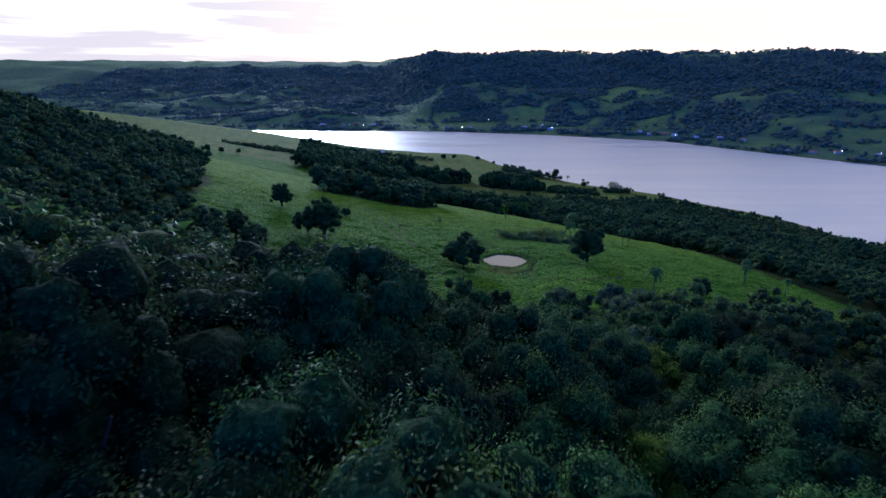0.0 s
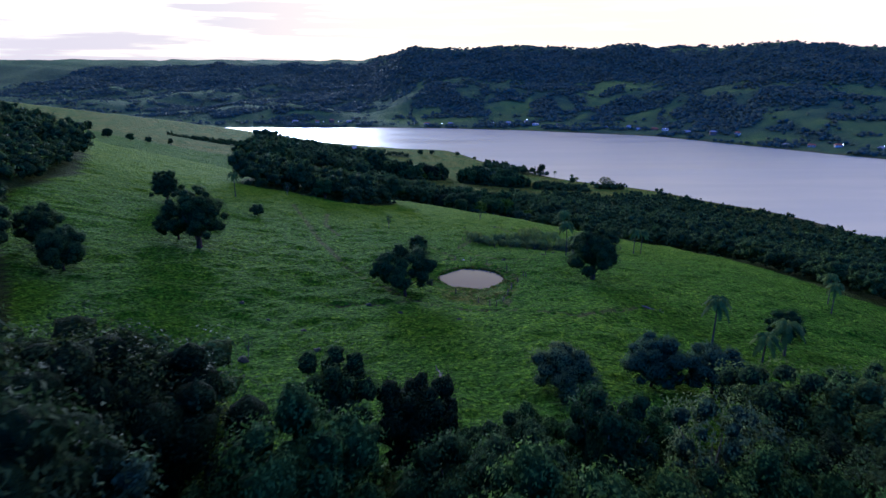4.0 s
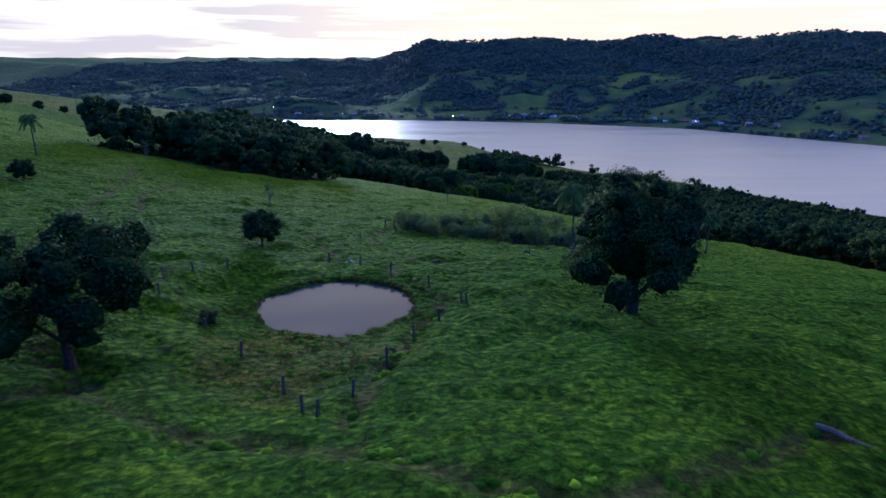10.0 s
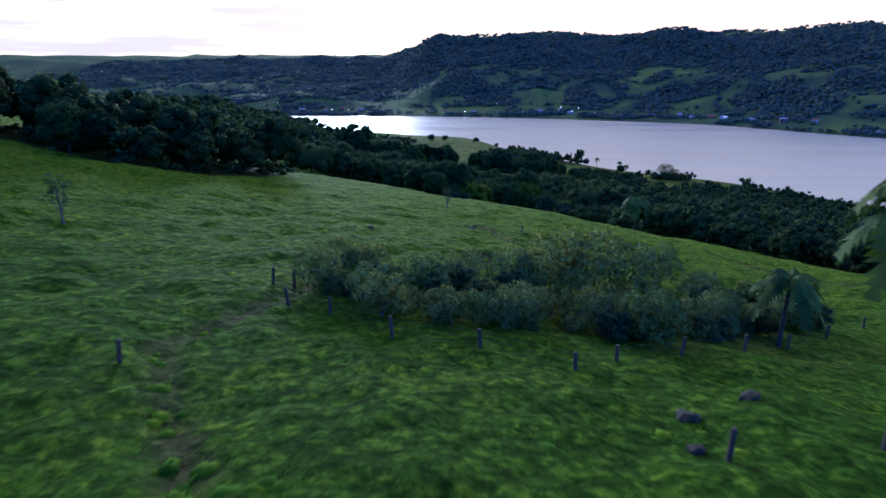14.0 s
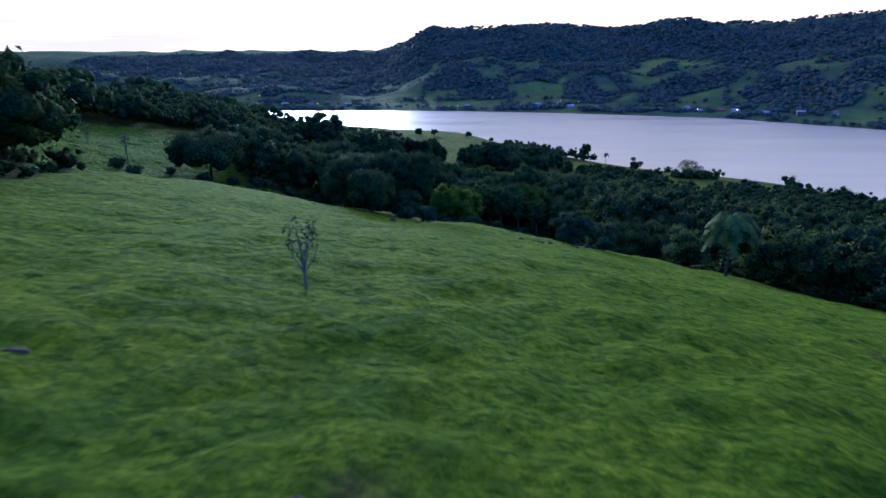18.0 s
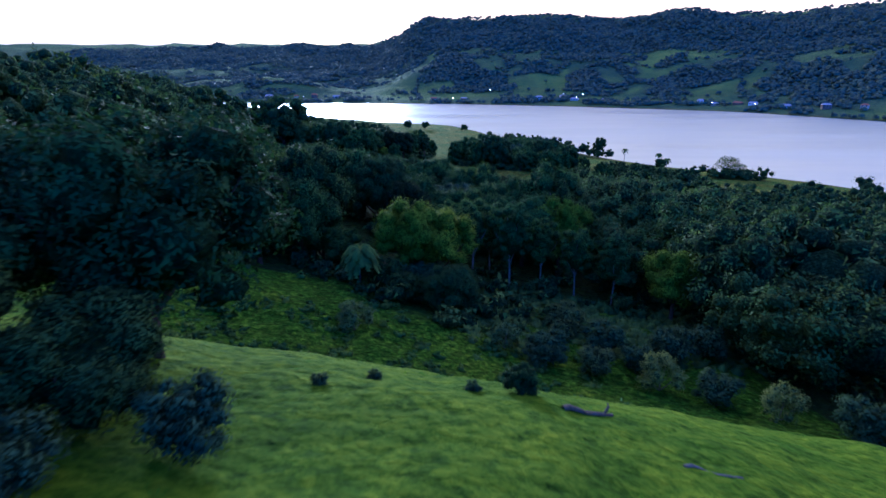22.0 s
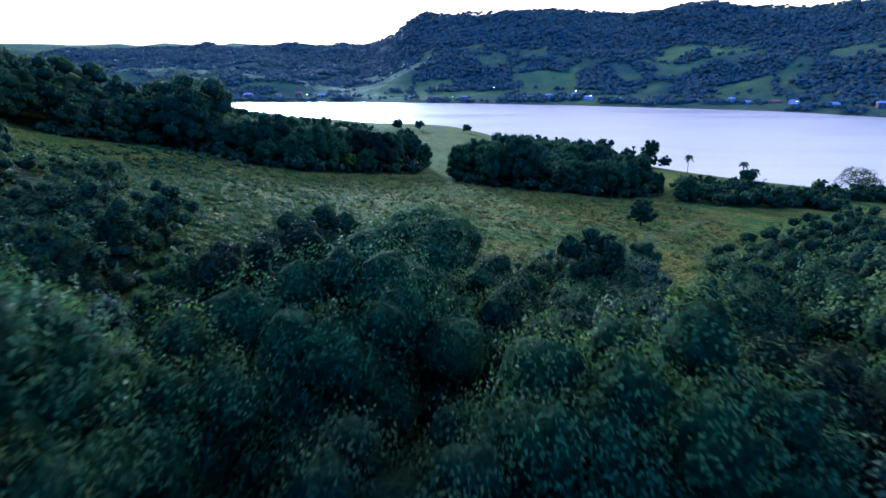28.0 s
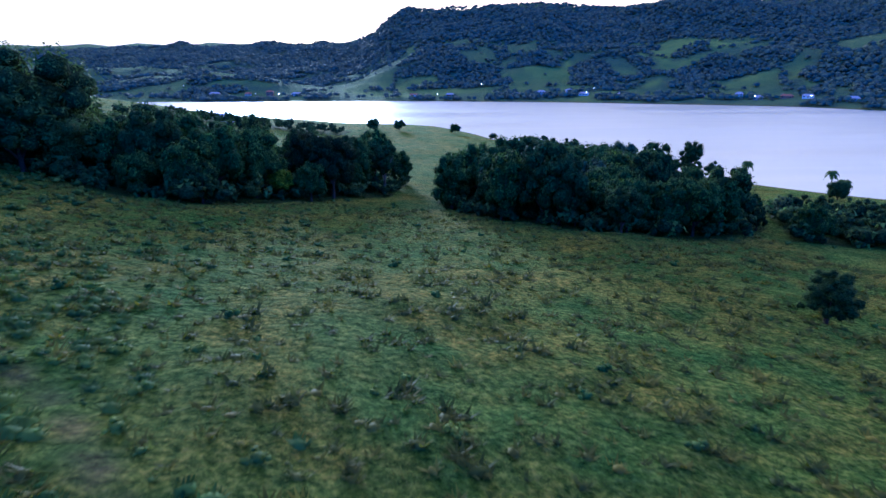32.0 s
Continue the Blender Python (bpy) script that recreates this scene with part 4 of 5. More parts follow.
BIG = tree_proto(29, 10.2, 12.0, 2.2, 16000, 0.2, LEAF_DARK, lobes=40, thick=0.25, flat=0.1, heart=0.72, loose=0.4)
TWIGGY = tree_proto(19, 4.6, 5.6, 0.5, 2000, 0.23, LEAF_PALE, PALE_BARK, lobes=20, thick=0.07, droop=-0.5, heart=0.02)
PALE_BUSH = tree_proto(32, 4.6, 5.2, 0.4, 3000, 0.17, LEAF_PALE, PALE_BARK, lobes=22, thick=0.07, droop=-0.4, heart=0.5)
SAPLING = tree_proto(17, 5.0, 2.4, 1.5, 240, 0.2, LEAF_GREY, PALE_BARK, lobes=10, thick=0.09, heart=0.02)
OPEN_CROWN = tree_proto(18, 11.0, 13.5, 4.0, 3200, 0.36, LEAF_DARK, PALE_BARK, lobes=30, thick=0.28, flat=0.5, heart=0.02)
HOARY = tree_proto(20, 7.6, 8.6, 1.0, 9500, 0.19, HOAR, flat=-0.5, lobes=34, thick=0.2, heart=0.8)
DOME = tree_proto(36, 10.6, 13.0, 1.6, 26000, 0.14, LEAF, lobes=60, thick=0.22, flat=0.2, heart=0.7, loose=0.2)
LIMBED = tree_proto(37, 10.2, 8.4, 3.4, 2600, 0.2, HOAR, PALE_BARK, lobes=24, thick=0.2, heart=0.02)
SPECIMENS = [
    (BUSH, 13.4, 190.6, 0.32, "bush", "low green bush at the edge of the pond"),
    (HOARY, 29.8, 131.5, 1.0, "round_tree", "rounded grey-green tree at the edge of the pasture"),
    (HOARY, 42.2, 134.5, 1.05, "round_tree", "rounded grey-green tree at the edge of the pasture"),
    (HOARY, 49.4, 132.5, 1.0, "round_tree", "rounded grey-green tree at the edge of the pasture"),
    (SPECIES[1][1][1], 14, 71, 1.7, "woodland_tree", "tall green tree standing over dark forest"),
    (SPECIES[3][1][1], 22, 74, 1.6, "woodland_tree", "broad domed green tree standing over dark forest"),
    (SPECIES[4][1][0], 30, 78, 1.35, "woodland_tree", "bright yellow-green tree standing over dark forest"),
    (LIMBED, 6.0, 61, 1.62, "woodland_tree", "pale-limbed thin tree rising from dark forest"),
    (BUSH, 44.5, 141.6, 0.75, "bush", "pale green bush beside rounded trees"),
    (SMALL, 74.5, 158, 1.2, "small_tree", "dark small tree at the pasture edge"),
    (BROAD, 8.2, 179.6, 0.97, "pasture_tree", "wide spreading dark green tree beside the pond"),
    (DENSE, 51.3, 194.3, 1.1, "pasture_tree", "tall dense dark tree with branches sweeping low over grass"),
    (SMALL, 10.7, 215.5, 1.0, "small_tree", "small round-headed tree on the grassy slope"),
    (DENSE, -39, 197, 1.15, "pasture_tree", "dark dense tree standing on the open slope"),
    (BROAD, -46, 203, 0.72, "pasture_tree", "dark tree leaning behind a larger one on the slope"),
    (DENSE, -66, 246, 0.82, "pasture_tree", "lone dark green tree high on the pasture"),
    (ROUND, -56, 174, 1.2, "pasture_tree", "rounded dark tree at the edge of the hillside wood"),
    (DENSE, -64, 182, 0.8, "pasture_tree", "dark tree at the edge of the hillside wood"),
    (SPECIES[1][1][0], -27, 299, 0.9, "round_tree", "bright round green tree in front of the dark wood"),
    (SPECIES[0][1][2], -186, 450, 0.7, "hillside_tree", "dark tree on the high end of the pasture"),
    (SPECIES[1][1][2], -178, 462, 0.6, "hillside_tree", "green tree on the high end of the pasture"),
    (SPECIES[0][1][2], -170, 470, 0.5, "hillside_tree", "dark tree on the high end of the pasture"),
    (SPECIES[5][1][2], -160, 480, 0.5, "hillside_tree", "dark tree on the high end of the pasture"),
    (SPECIES[1][1][2], -196, 440, 0.8, "hillside_tree", "green tree on the high end of the pasture"),
    (SPECIES[0][1][2], -190, 425, 0.7, "hillside_tree", "dark tree on the high end of the pasture"),
    (SPECIES[5][1][2], -200, 455, 0.8, "hillside_tree", "dark tree on the high end of the pasture"),
    (SMALL, -39, 245, 0.8, "small_tree", "small dark tree below the lone palm"),
    (SMALL, -52, 301, 0.9, "small_tree", "small tree at the edge of the dark wood"),
    (SAPLING, 0.7, 254, 1.1, "sapling", "thin sparse sapling on the grassy slope"),
    (SAPLING, 34.8, 298, 0.9, "sapling", "thin bare sapling on the crest of the pasture"),
    (SAPLING, -40, 291, 1.2, "sapling", "thin sapling before the dark wood"),
    (SAPLING, -14, 146, 0.9, "sapling", "thin grey sapling among stones in grass"),
    (UMBRELLA, -14, 407, 1.75, "umbrella_tree", "flat-topped umbrella tree in the grassy hollow"),
    (BUSH, -9.8, 366, 0.5, "bush", "small dark bush in the grassy hollow"),
    (BIG, 34.5, 360, 1.0, "pasture_tree", "tall broad dark tree below the brow of the pasture"),
    (BIG, 27.5, 360, 0.85, "pasture_tree", "dark tree leaning out beside a taller one"),
    (ROUND, 31, 351.5, 0.9, "pasture_tree", "low dark tree in front of taller trees"),
    (ROUND, 35.4, 354, 0.62, "pasture_tree", "low dark tree in front of taller trees"),
    (BUSH, 38.6, 353.4, 0.5, "bush", "low grey-green bush under the tree on the brow"),
    (BUSH, 36, 350, 0.42, "bush", "low dark bush in front of the tree on the brow"),
    (BUSH, 58.2, 345.4, 0.92, "bush", "big silvery bush on the falling edge of the pasture"),
    (BUSH, 63, 350, 0.85, "bush", "silvery bush beside a larger one"),
    (BUSH, 62, 344.5, 0.4, "bush", "low dark bush on the steep grass"),
    (ROUND, 46.4, 402.6, 0.9, "round_tree", "dark rounded bushy tree at the meadow corner"),
    (SPECIES[4][1][1], 41.3, 411.5, 1.26, "woodland_tree", "tall yellow-green tree over the meadow corner"),
    (SPECIES[4][1][1], 45.2, 412.6, 1.2, "woodland_tree", "yellow-green tree leaning against its taller twin"),
    (BUSH, 41.4, 409, 0.8, "bush", "dark bush at the foot of yellow-green trees"),
    (BUSH, 44.3, 408.2, 0.8, "bush", "dark bush at the foot of yellow-green trees"),
    (SMALL, 40.8, 403.2, 0.75, "small_tree", "leafy young tree beside the meadow corner"),
    (SMALL, 38.6, 406.4, 0.85, "small_tree", "leafy young tree beside the meadow corner"),
    (SMALL, 43, 405, 0.7, "small_tree", "leafy young tree beside the meadow corner"),
    (SPECIES[0][1][1], 24, 417.5, 0.95, "woodland_tree", "creeper-hung green tree along the dirt track"),
    (SPECIES[6][1][1], 29, 416.5, 0.8, "woodland_tree", "creeper-hung green tree along the dirt track"),
    (SPECIES[1][1][1], 32.6, 412.6, 0.66, "woodland_tree", "low green tree along the dirt track"),
    (SPECIES[6][1][1], 26.4, 422.5, 0.85, "woodland_tree", "creeper-hung green tree along the dirt track"),
    (SPECIES[7][1][1], 19, 421, 1.05, "woodland_tree", "tree behind the small meadow, its shade in the leaf colour"),
    (SPECIES[7][1][1], 13.5, 418, 1.0, "woodland_tree", "tree behind the small meadow, its shade in the leaf colour"),
    (SPECIES[0][1][1], 20, 428, 0.9, "woodland_tree", "creeper-hung green tree along the dirt track"),
    (SPECIES[1][1][1], 35, 409.4, 0.5, "woodland_tree", "low green tree along the dirt track"),
    (BUSH, 26.6, 412.4, 0.45, "bush", "leafy bush along the small meadow"),
    (BUSH, 30.4, 410, 0.45, "bush", "leafy bush along the small meadow"),
    (BUSH, 33.2, 407, 0.35, "bush", "leafy bush along the small meadow"),
    (SMALL, 15.3, 410, 0.9, "small_tree", "dark young tree along the small meadow"),
    (BUSH, 59.9, 401.4, 0.75, "bush", "pale green bush at the forest edge"),
    (BUSH, 62.6, 395.4, 0.8, "bush", "pale green bush at the forest edge"),
    (BUSH, 69.6, 395, 0.85, "bush", "pale green bush at the forest edge"),
    (BUSH, 74, 397, 0.8, "bush", "pale green bush at the forest edge"),
    (BUSH, -13, 400, 0.6, "bush", "dark bush under the umbrella tree"),
    (BUSH, -8, 404.5, 0.5, "bush", "dark bush under the umbrella tree"),
    (BUSH, -4.6, 411, 0.55, "bush", "dark bush beside the forest edge"),
    (BUSH, -28.3, 394, 0.6, "bush", "small round bush on the high meadow"),
    (BUSH, -21, 402, 0.4, "bush", "low bush on the high meadow"),
    (SAPLING, -48.9, 418.7, 1.3, "sapling", "slender young tree on the high meadow"),
    (SAPLING, -36, 412, 1.2, "sapling", "slender young tree on the high meadow"),
    (SPECIES[4][1][0], 74.5, 408.5, 1.1, "woodland_tree", "slender tree with a yellow-green crown"),
    (HANGING, 49.6, 419, 0.95, "woodland_tree", "tall slender tree with hanging foliage and pale trunk"),
    (HANGING, 54.9, 418.5, 1.0, "woodland_tree", "tall slender tree with hanging foliage and pale trunk"),
    (HANGING, 52.4, 423.5, 0.9, "woodland_tree", "tall slender tree with hanging foliage and pale trunk"),
    (HANGING, 59.5, 420, 0.85, "woodland_tree", "tall slender tree with hanging foliage and pale trunk"),
    (HANGING, 64, 417.5, 0.8, "woodland_tree", "tall slender tree with hanging foliage and pale trunk"),
    (HANGING, 68.5, 414.5, 0.76, "woodland_tree", "slender tree with hanging foliage and pale trunk"),
    (HANGING, 46.2, 423, 0.82, "woodland_tree", "tall slender tree with hanging foliage and pale trunk"),
    (SPECIES[1][1][1], 51, 436, 1.2, "woodland_tree", "tall broad green tree towering over the forest"),
    (SPECIES[3][1][1], 58, 430, 1.25, "woodland_tree", "tall domed green tree towering over the forest"),
    (SPECIES[6][1][1], 43.3, 474, 1.2, "woodland_tree", "rounded green tree at the forest edge"),
    (SPECIES[8][1][0], 61.5, 492, 0.95, "woodland_tree", "thin grey tree with bare limbs by the field"),
    (SPECIES[1][1][1], 66.8, 508.5, 0.92, "woodland_tree", "small green tree with a bare branch beside the field track"),
    (DOME, 43.2, 491.5, 1.0, "woodland_tree", "domed green tree standing at the edge of the field"),
    (BUSH, 21.5, 412.6, 0.5, "bush", "round bush at the corner of the small meadow"),
    (BUSH, 17.5, 395, 0.7, "bush", "dark bush at the side of the small meadow"),
    (BUSH, 59, 398.6, 0.55, "bush", "pale green bush at the forest edge"),
    (BUSH, 55, 391, 0.55, "bush", "pale green bush at the forest edge"),
    (BUSH, 65, 392, 0.6, "bush", "pale green bush at the forest edge"),
    (BUSH, 56, 392, 0.75, "bush", "pale green bush below the brow"),
    (BUSH, 60.5, 390, 0.62, "bush", "pale green bush below the brow"),
    (PALE_BUSH, 66, 388, 0.9, "bush", "pale feathery bush below the brow"),
    (BUSH, 70.5, 386, 0.7, "bush", "pale green bush below the brow"),
    (PALE_BUSH, 74.5, 383, 0.8, "bush", "pale feathery bush below the brow"),
    (BUSH, 78, 378, 0.8, "bush", "grey-green bush below the brow"),
    (PALE_BUSH, 52, 394, 0.7, "bush", "pale feathery bush below the brow"),
    (SMALL, 49.5, 362.5, 0.32, "small_tree", "small bright shrub on the edge of the brow"),
    (BUSH, 47.3, 361.6, 0.13, "bush", "tiny dark tuft on the mown brow"),
    (BUSH, 41, 360, 0.14, "bush", "tiny dark tuft on the mown brow"),
    (BUSH, 43, 362, 0.12, "bush", "tiny dark tuft on the mown brow"),
    (PALE_BUSH, 37, 392, 0.75, "bush", "thin grey-green bush in the hollow"),
    (DENSE, 88.6, 572, 0.52, "small_tree", "dark upright small tree in the rank field"),
    (SPECIES[0][1][2], 68, 668, 1.75, "woodland_tree", "tall dark domed tree above the field clump"),
    (SPECIES[3][1][2], 86, 666, 1.6, "woodland_tree", "broad green domed tree above the field clump"),
    (SPECIES[6][1][2], -8, 642, 1.65, "woodland_tree", "tall lumpy green tree above the field clump"),
    (SPECIES[0][1][2], -34, 628, 1.8, "woodland_tree", "tall dark tree above the field clump"),
    (OPEN_CROWN, 198, 664, 1.0, "shore_tree", "open-crowned pale tree on the lake shore"),
    (OPEN_CROWN, 206, 668, 0.7, "shore_tree", "small open-crowned tree on the lake shore"),
    (UMBRELLA, 214, 612, 0.95, "shore_tree", "flat-topped tree on the lake shore"),
    (SMALL, 246, 585, 1.1, "shore_tree", "small dark tree on the lake shore"),
    (SMALL, 278, 574, 0.8, "shore_tree", "low round tree on the lake shore"),
    (SMALL, 288, 566, 0.9, "shore_tree", "low round tree on the lake shore"),
    (SPECIES[5][1][0], 149, 750, 1.25, "shore_tree", "tall tree standing above the shore woods"),
    (SMALL, 60, 905, 1.3, "shore_tree", "small tree on the far shore meadow"),
    (SMALL, 82, 880, 0.9, "shore_tree", "small tree on the shore meadow"),
    (SMALL, 24, 900, 1.4, "shore_tree", "small tree on the shore meadow"),
    (SMALL, 8, 893, 1.6, "shore_tree", "small rounded tree beside the shore wood"),
    (ROUND, 172, 693, 0.9, "shore_tree", "rounded tree near the lake shore"),
    (BUSH, 154, 258, 0.9, "bush", "pale bush below the pasture"),
]
for proto, x, y, s, name, label in SPECIMENS:
    plant(proto, x, y, s, (x * 37 + y * 11) % 360, name, label, "bush" if name == "bush" else "tree")

for x, y, s in ((43.5, 246, 1.1), (46.5, 247.5, 1.25), (50, 249, 1.1), (40.5, 245, 0.8), (56, 258, 0.9)):
    plant(TWIGGY, x, y, s, x * 50, "bush", "tall twiggy grey-green bush in the pasture thicket", "bush", "bushes of the pasture thicket")

# thicket by the pond's outlet
FRONT_X, FRONT_Y = (25, 33, 42, 51, 60, 68), (238.5, 233.5, 231.5, 236, 242, 248)
for k in range(110):
    x = 26 + 40 * (k + rng.uniform(0, 1)) / 110
    y = float(np.interp(x, FRONT_X, FRONT_Y)) + 0.8 + 13 * rng.uniform(0, 1) ** 1.2
    kind = (TWIGGY, PALE_BUSH, TWIGGY, BUSH, PALE_BUSH)[k % 5]
    plant(kind, x, y, rng.uniform(0.3, 0.75) if kind is TWIGGY else rng.uniform(0.2, 0.5), rng.uniform(0, 360), "bush", "tangled pale grey-green bush in the pasture thicket" if kind is not BUSH else "low green bush in the pasture thicket", "bush", "bushes of the pasture thicket")


# ---- palms ----
def palm_proto(seed, high, fronds=24, reach=2.9):
    r = np.random.RandomState(seed)
    bm = bmesh.new()
    bend = r.normal(size=2) * 0.035 * high
    pts = [(bend[0] * t * t, bend[1] * t * t, high * t - 0.3 * (t == 0)) for t in (0, 0.06, 0.3, 0.6, 0.9, 1.0)]
    tube(bm, pts, (0.26, 0.17, 0.135, 0.12, 0.115, 0.17), 9)
    trunk = bpy.data.meshes.new("trunk")
    bm.to_mesh(trunk)
    bm.free()
    trunk.materials.append(PALM_BARK)
    leaves = []
    top = Vector((bend[0], bend[1], high))
    for k in range(fronds):
        a, lift = k * 2.399 + r.uniform(-0.2, 0.2), 1.35 - 1.8 * (k / fronds) + r.uniform(-0.1, 0.1)
        way, side = Vector((math.cos(a), math.sin(a), 0)), Vector((-math.sin(a), math.cos(a), 0))
        bm = bmesh.new()
        spine, n = [], 12
        for i in range(n + 1):
            s = i / n
            spine.append(top + way * reach * (s - 0.16 * s * s) * math.cos(lift * 0.6) + Vector((0, 0, reach * (math.sin(lift) * s - (0.75 + 0.3 * max(lift, 0)) * s * s))))
        tube(bm, spine[::3], (0.05, 0.04, 0.03, 0.02, 0.01), 4)
        for i in range(1, n):
            for sign in (-1, 1):
                long = reach * 0.3 * math.sin(3.1416 * (0.12 + 0.8 * i / n)) * r.uniform(0.85, 1.15)
                tip = spine[i] + side * sign * long * 0.75 + Vector((0, 0, -long * r.uniform(0.45, 0.8))) + way * long * 0.35
                wide = (spine[i + 1] - spine[i]) * 0.75
                bm.faces.new([bm.verts.new(q) for q in (spine[i] - wide, spine[i] + wide, tip)])
        data = bpy.data.meshes.new("frond")
        bm.to_mesh(data)
        bm.free()
        data.materials.append(PALM_LEAF)
        leaves.append(data)
    return trunk, leaves


def palm(proto, x, y, scale, turn, label):
    base = new("palm_tree")
    base.matrix_world = pose(x, y, float(land(x, y)) - 0.15, 0, 0, turn) @ Matrix.Diagonal((scale, scale, scale, 1))
    part("trunk", proto[0], None, base)
    for data in proto[1]:
        part("frond", data, None, base)
    if "fruit" in label:
        bunch, r = bmesh.new(), np.random.RandomState(int(x))
        for k in range(60):
            u = k / 60
            bmesh.ops.create_icosphere(bunch, subdivisions=1, radius=0.09, matrix=Matrix.Translation((0.3 + 0.25 * u + r.normal() * 0.13, 0.2 + r.normal() * 0.13, 6.9 - 1.5 * u)))
        part("fruit_cluster", bunch, FRUIT, base, "hanging bunch of orange fruit")
    return tagged(base, label, "palm", "palms of the valley")


PALM_A, PALM_B, PALM_C, PALM_D = palm_proto(31, 8.6), palm_proto(32, 9.6, 25, 3.0), palm_proto(33, 4.4, 18, 2.6), palm_proto(34, 7.4, 40, 4.0)
for proto, x, y, s, turn, label in (
        (PALM_A, 59, 152, 0.98, 20, "slender queen palm on the open pasture"), (PALM_B, 51.4, 221, 1.0, 70, "tall queen palm beside the pasture thicket"),
        (PALM_C, 58.4, 240.4, 1.15, 140, "short queen palm under a taller one"), (PALM_A, 81, 250, 0.98, 200, "slender palm at the pasture edge"),
        (PALM_B, 84.5, 253, 0.85, 260, "slender palm at the pasture edge"), (PALM_A, 99, 180, 0.8, 310, "palm at the edge of the lower wood"),
        (PALM_B, 103, 187, 0.75, 50, "leaning palm at the edge of the lower wood"), (PALM_A, 113, 180, 0.6, 95, "small palm at the edge of the lower wood"),
        (PALM_C, 64, 146, 1.1, 15, "short palm among dark trees"), (PALM_C, 70, 150, 1.3, 185, "short palm among dark trees"),
        (PALM_A, -53, 270, 0.95, 35, "lone palm high on the pasture"), (PALM_D, 82.5, 353, 1.2, 120, "palm with hanging fruit at the wood edge"),
        (PALM_D, 35.8, 404.2, 0.72, 60, "palm with hanging orange fruit at the corner of the small meadow"), (PALM_A, 160, 727, 1.0, 75, "palm standing on the lake shore"),
        (PALM_B, 172, 697, 0.9, 10, "palm standing by the lake"), (PALM_C, 178, 700, 1.3, 10, "short palm by the lake"), (PALM_B, 14, 428, 1.05, 10, "palm rising out of the forest"),
        (PALM_A, -4.5, 60, 1.15, 10, "palm rising out of the forest")):
    palm(proto, x, y, s, turn, label)


# ---- stones, logs, posts ----
STONE = mat_plain("field_stone", (0.018, 0.021, 0.013), (0.046, 0.053, 0.033), 2.0, 0.9, 0.7, 0.05)
PALE_STONE = mat_plain("pale_stone", (0.25, 0.24, 0.24), (0.5, 0.49, 0.48), 2.0, 0.85, 0.6, 0.05)
DEADWOOD = mat_plain("weathered_wood", (0.07, 0.062, 0.05), (0.18, 0.162, 0.135), 4.0, 0.85, 0.6, 0.02)
POST = mat_plain("grey_post_wood", (0.048, 0.038, 0.024), (0.13, 0.105, 0.07), 5.0, 0.85, 0.5, 0.015)


def rock_mesh(seed, material):
    r = np.random.RandomState(seed)
    bm = bmesh.new()
    bmesh.ops.create_icosphere(bm, subdivisions=2, radius=1.0)
    for v in bm.verts:
        c = np.array(v.co)
        k = 1 + 0.25 * math.sin(c @ r.normal(size=3) * 0.1 + 3 * c[0] + seed) + 0.15 * r.uniform(-1, 1)
        v.co = Vector((c[0] * k, c[1] * k * 0.8, max(c[2], -0.3) * k * 0.62))
    data = bpy.data.meshes.new("rock")
    bm.to_mesh(data)
    bm.free()
    data.materials.append(material)
    return data


ROCKS = [rock_mesh(k, STONE) for k in range(5)]
PALE_ROCK = rock_mesh(9, PALE_STONE)
ROCK_AT = [(38, 278.8, 0.9), (37.4, 279.6, 0.6), (38.7, 280.3, 0.7), (36.6, 278.2, 0.35), (-8.2, 157, 1), (-4.7, 150, 0.9), (-14.5, 144.4, 1.4), (7.7, 166.6, 0.8), (-21.5, 168, 0.8), (18.2, 162, 0.6), (-15.4, 162.5, 0.7), (-38, 146, 1.3),
           (1.5, 171, 0.9), (-2, 163, 0.7), (32.8, 212.5, 0.8), (45.4, 223.7, 0.8), (48.8, 225.5, 0.8), (49.5, 218, 0.7), (44.6, 220.9, 0.5), (38, 277.5, 0.9),
           (39.2, 279, 0.7), (36.6, 279.5, 0.4), (26.4, 268, 0.9), (28.5, 286.5, 0.7), (39.2, 341.6, 0.55), (38.2, 337.1, 0.5), (35.1, 339.1, 0.6), (51.2, 344, 0.6),
           (55.7, 349.7, 0.5), (52.8, 338.5, 0.6), (57.5, 339, 0.5), (54.8, 343, 0.5), (60.8, 348, 0.9), (62.5, 351, 0.8), (29, 167, 0.4), (12, 153, 0.6)]
for k, (x, y, s) in enumerate(ROCK_AT):
    ob = new("rock", ROCKS[k % 5])
    ob.matrix_world = pose(x, y, float(land(x, y)) + 0.12 * s, 0, 0, k * 67) @ Matrix.Diagonal((s * 0.75, s * 0.75, s * 0.75, 1))
    tagged(ob, "rounded dark grey field stone half sunk in grass", "rock", "stones on the pasture")
for k, (x, y, s) in enumerate(((22.5, 212.7, 0.34), (23.4, 213.4, 0.2), (21.9, 212.0, 0.22), (57.9, 282.4, 0.22), (36, 183, 0.22), (39, 180, 0.2), (33, 178, 0.18), (43, 184, 0.2))):
    ob = new("pale_stone", PALE_ROCK)
    ob.matrix_world = pose(x, y, float(land(x, y)) + 0.1 * s, 0, 0, k * 80) @ Matrix.Diagonal((s, s, s, 1))
    tagged(ob, "pale whitish stone lying in the grass", "rock", "pale stones on the pasture")


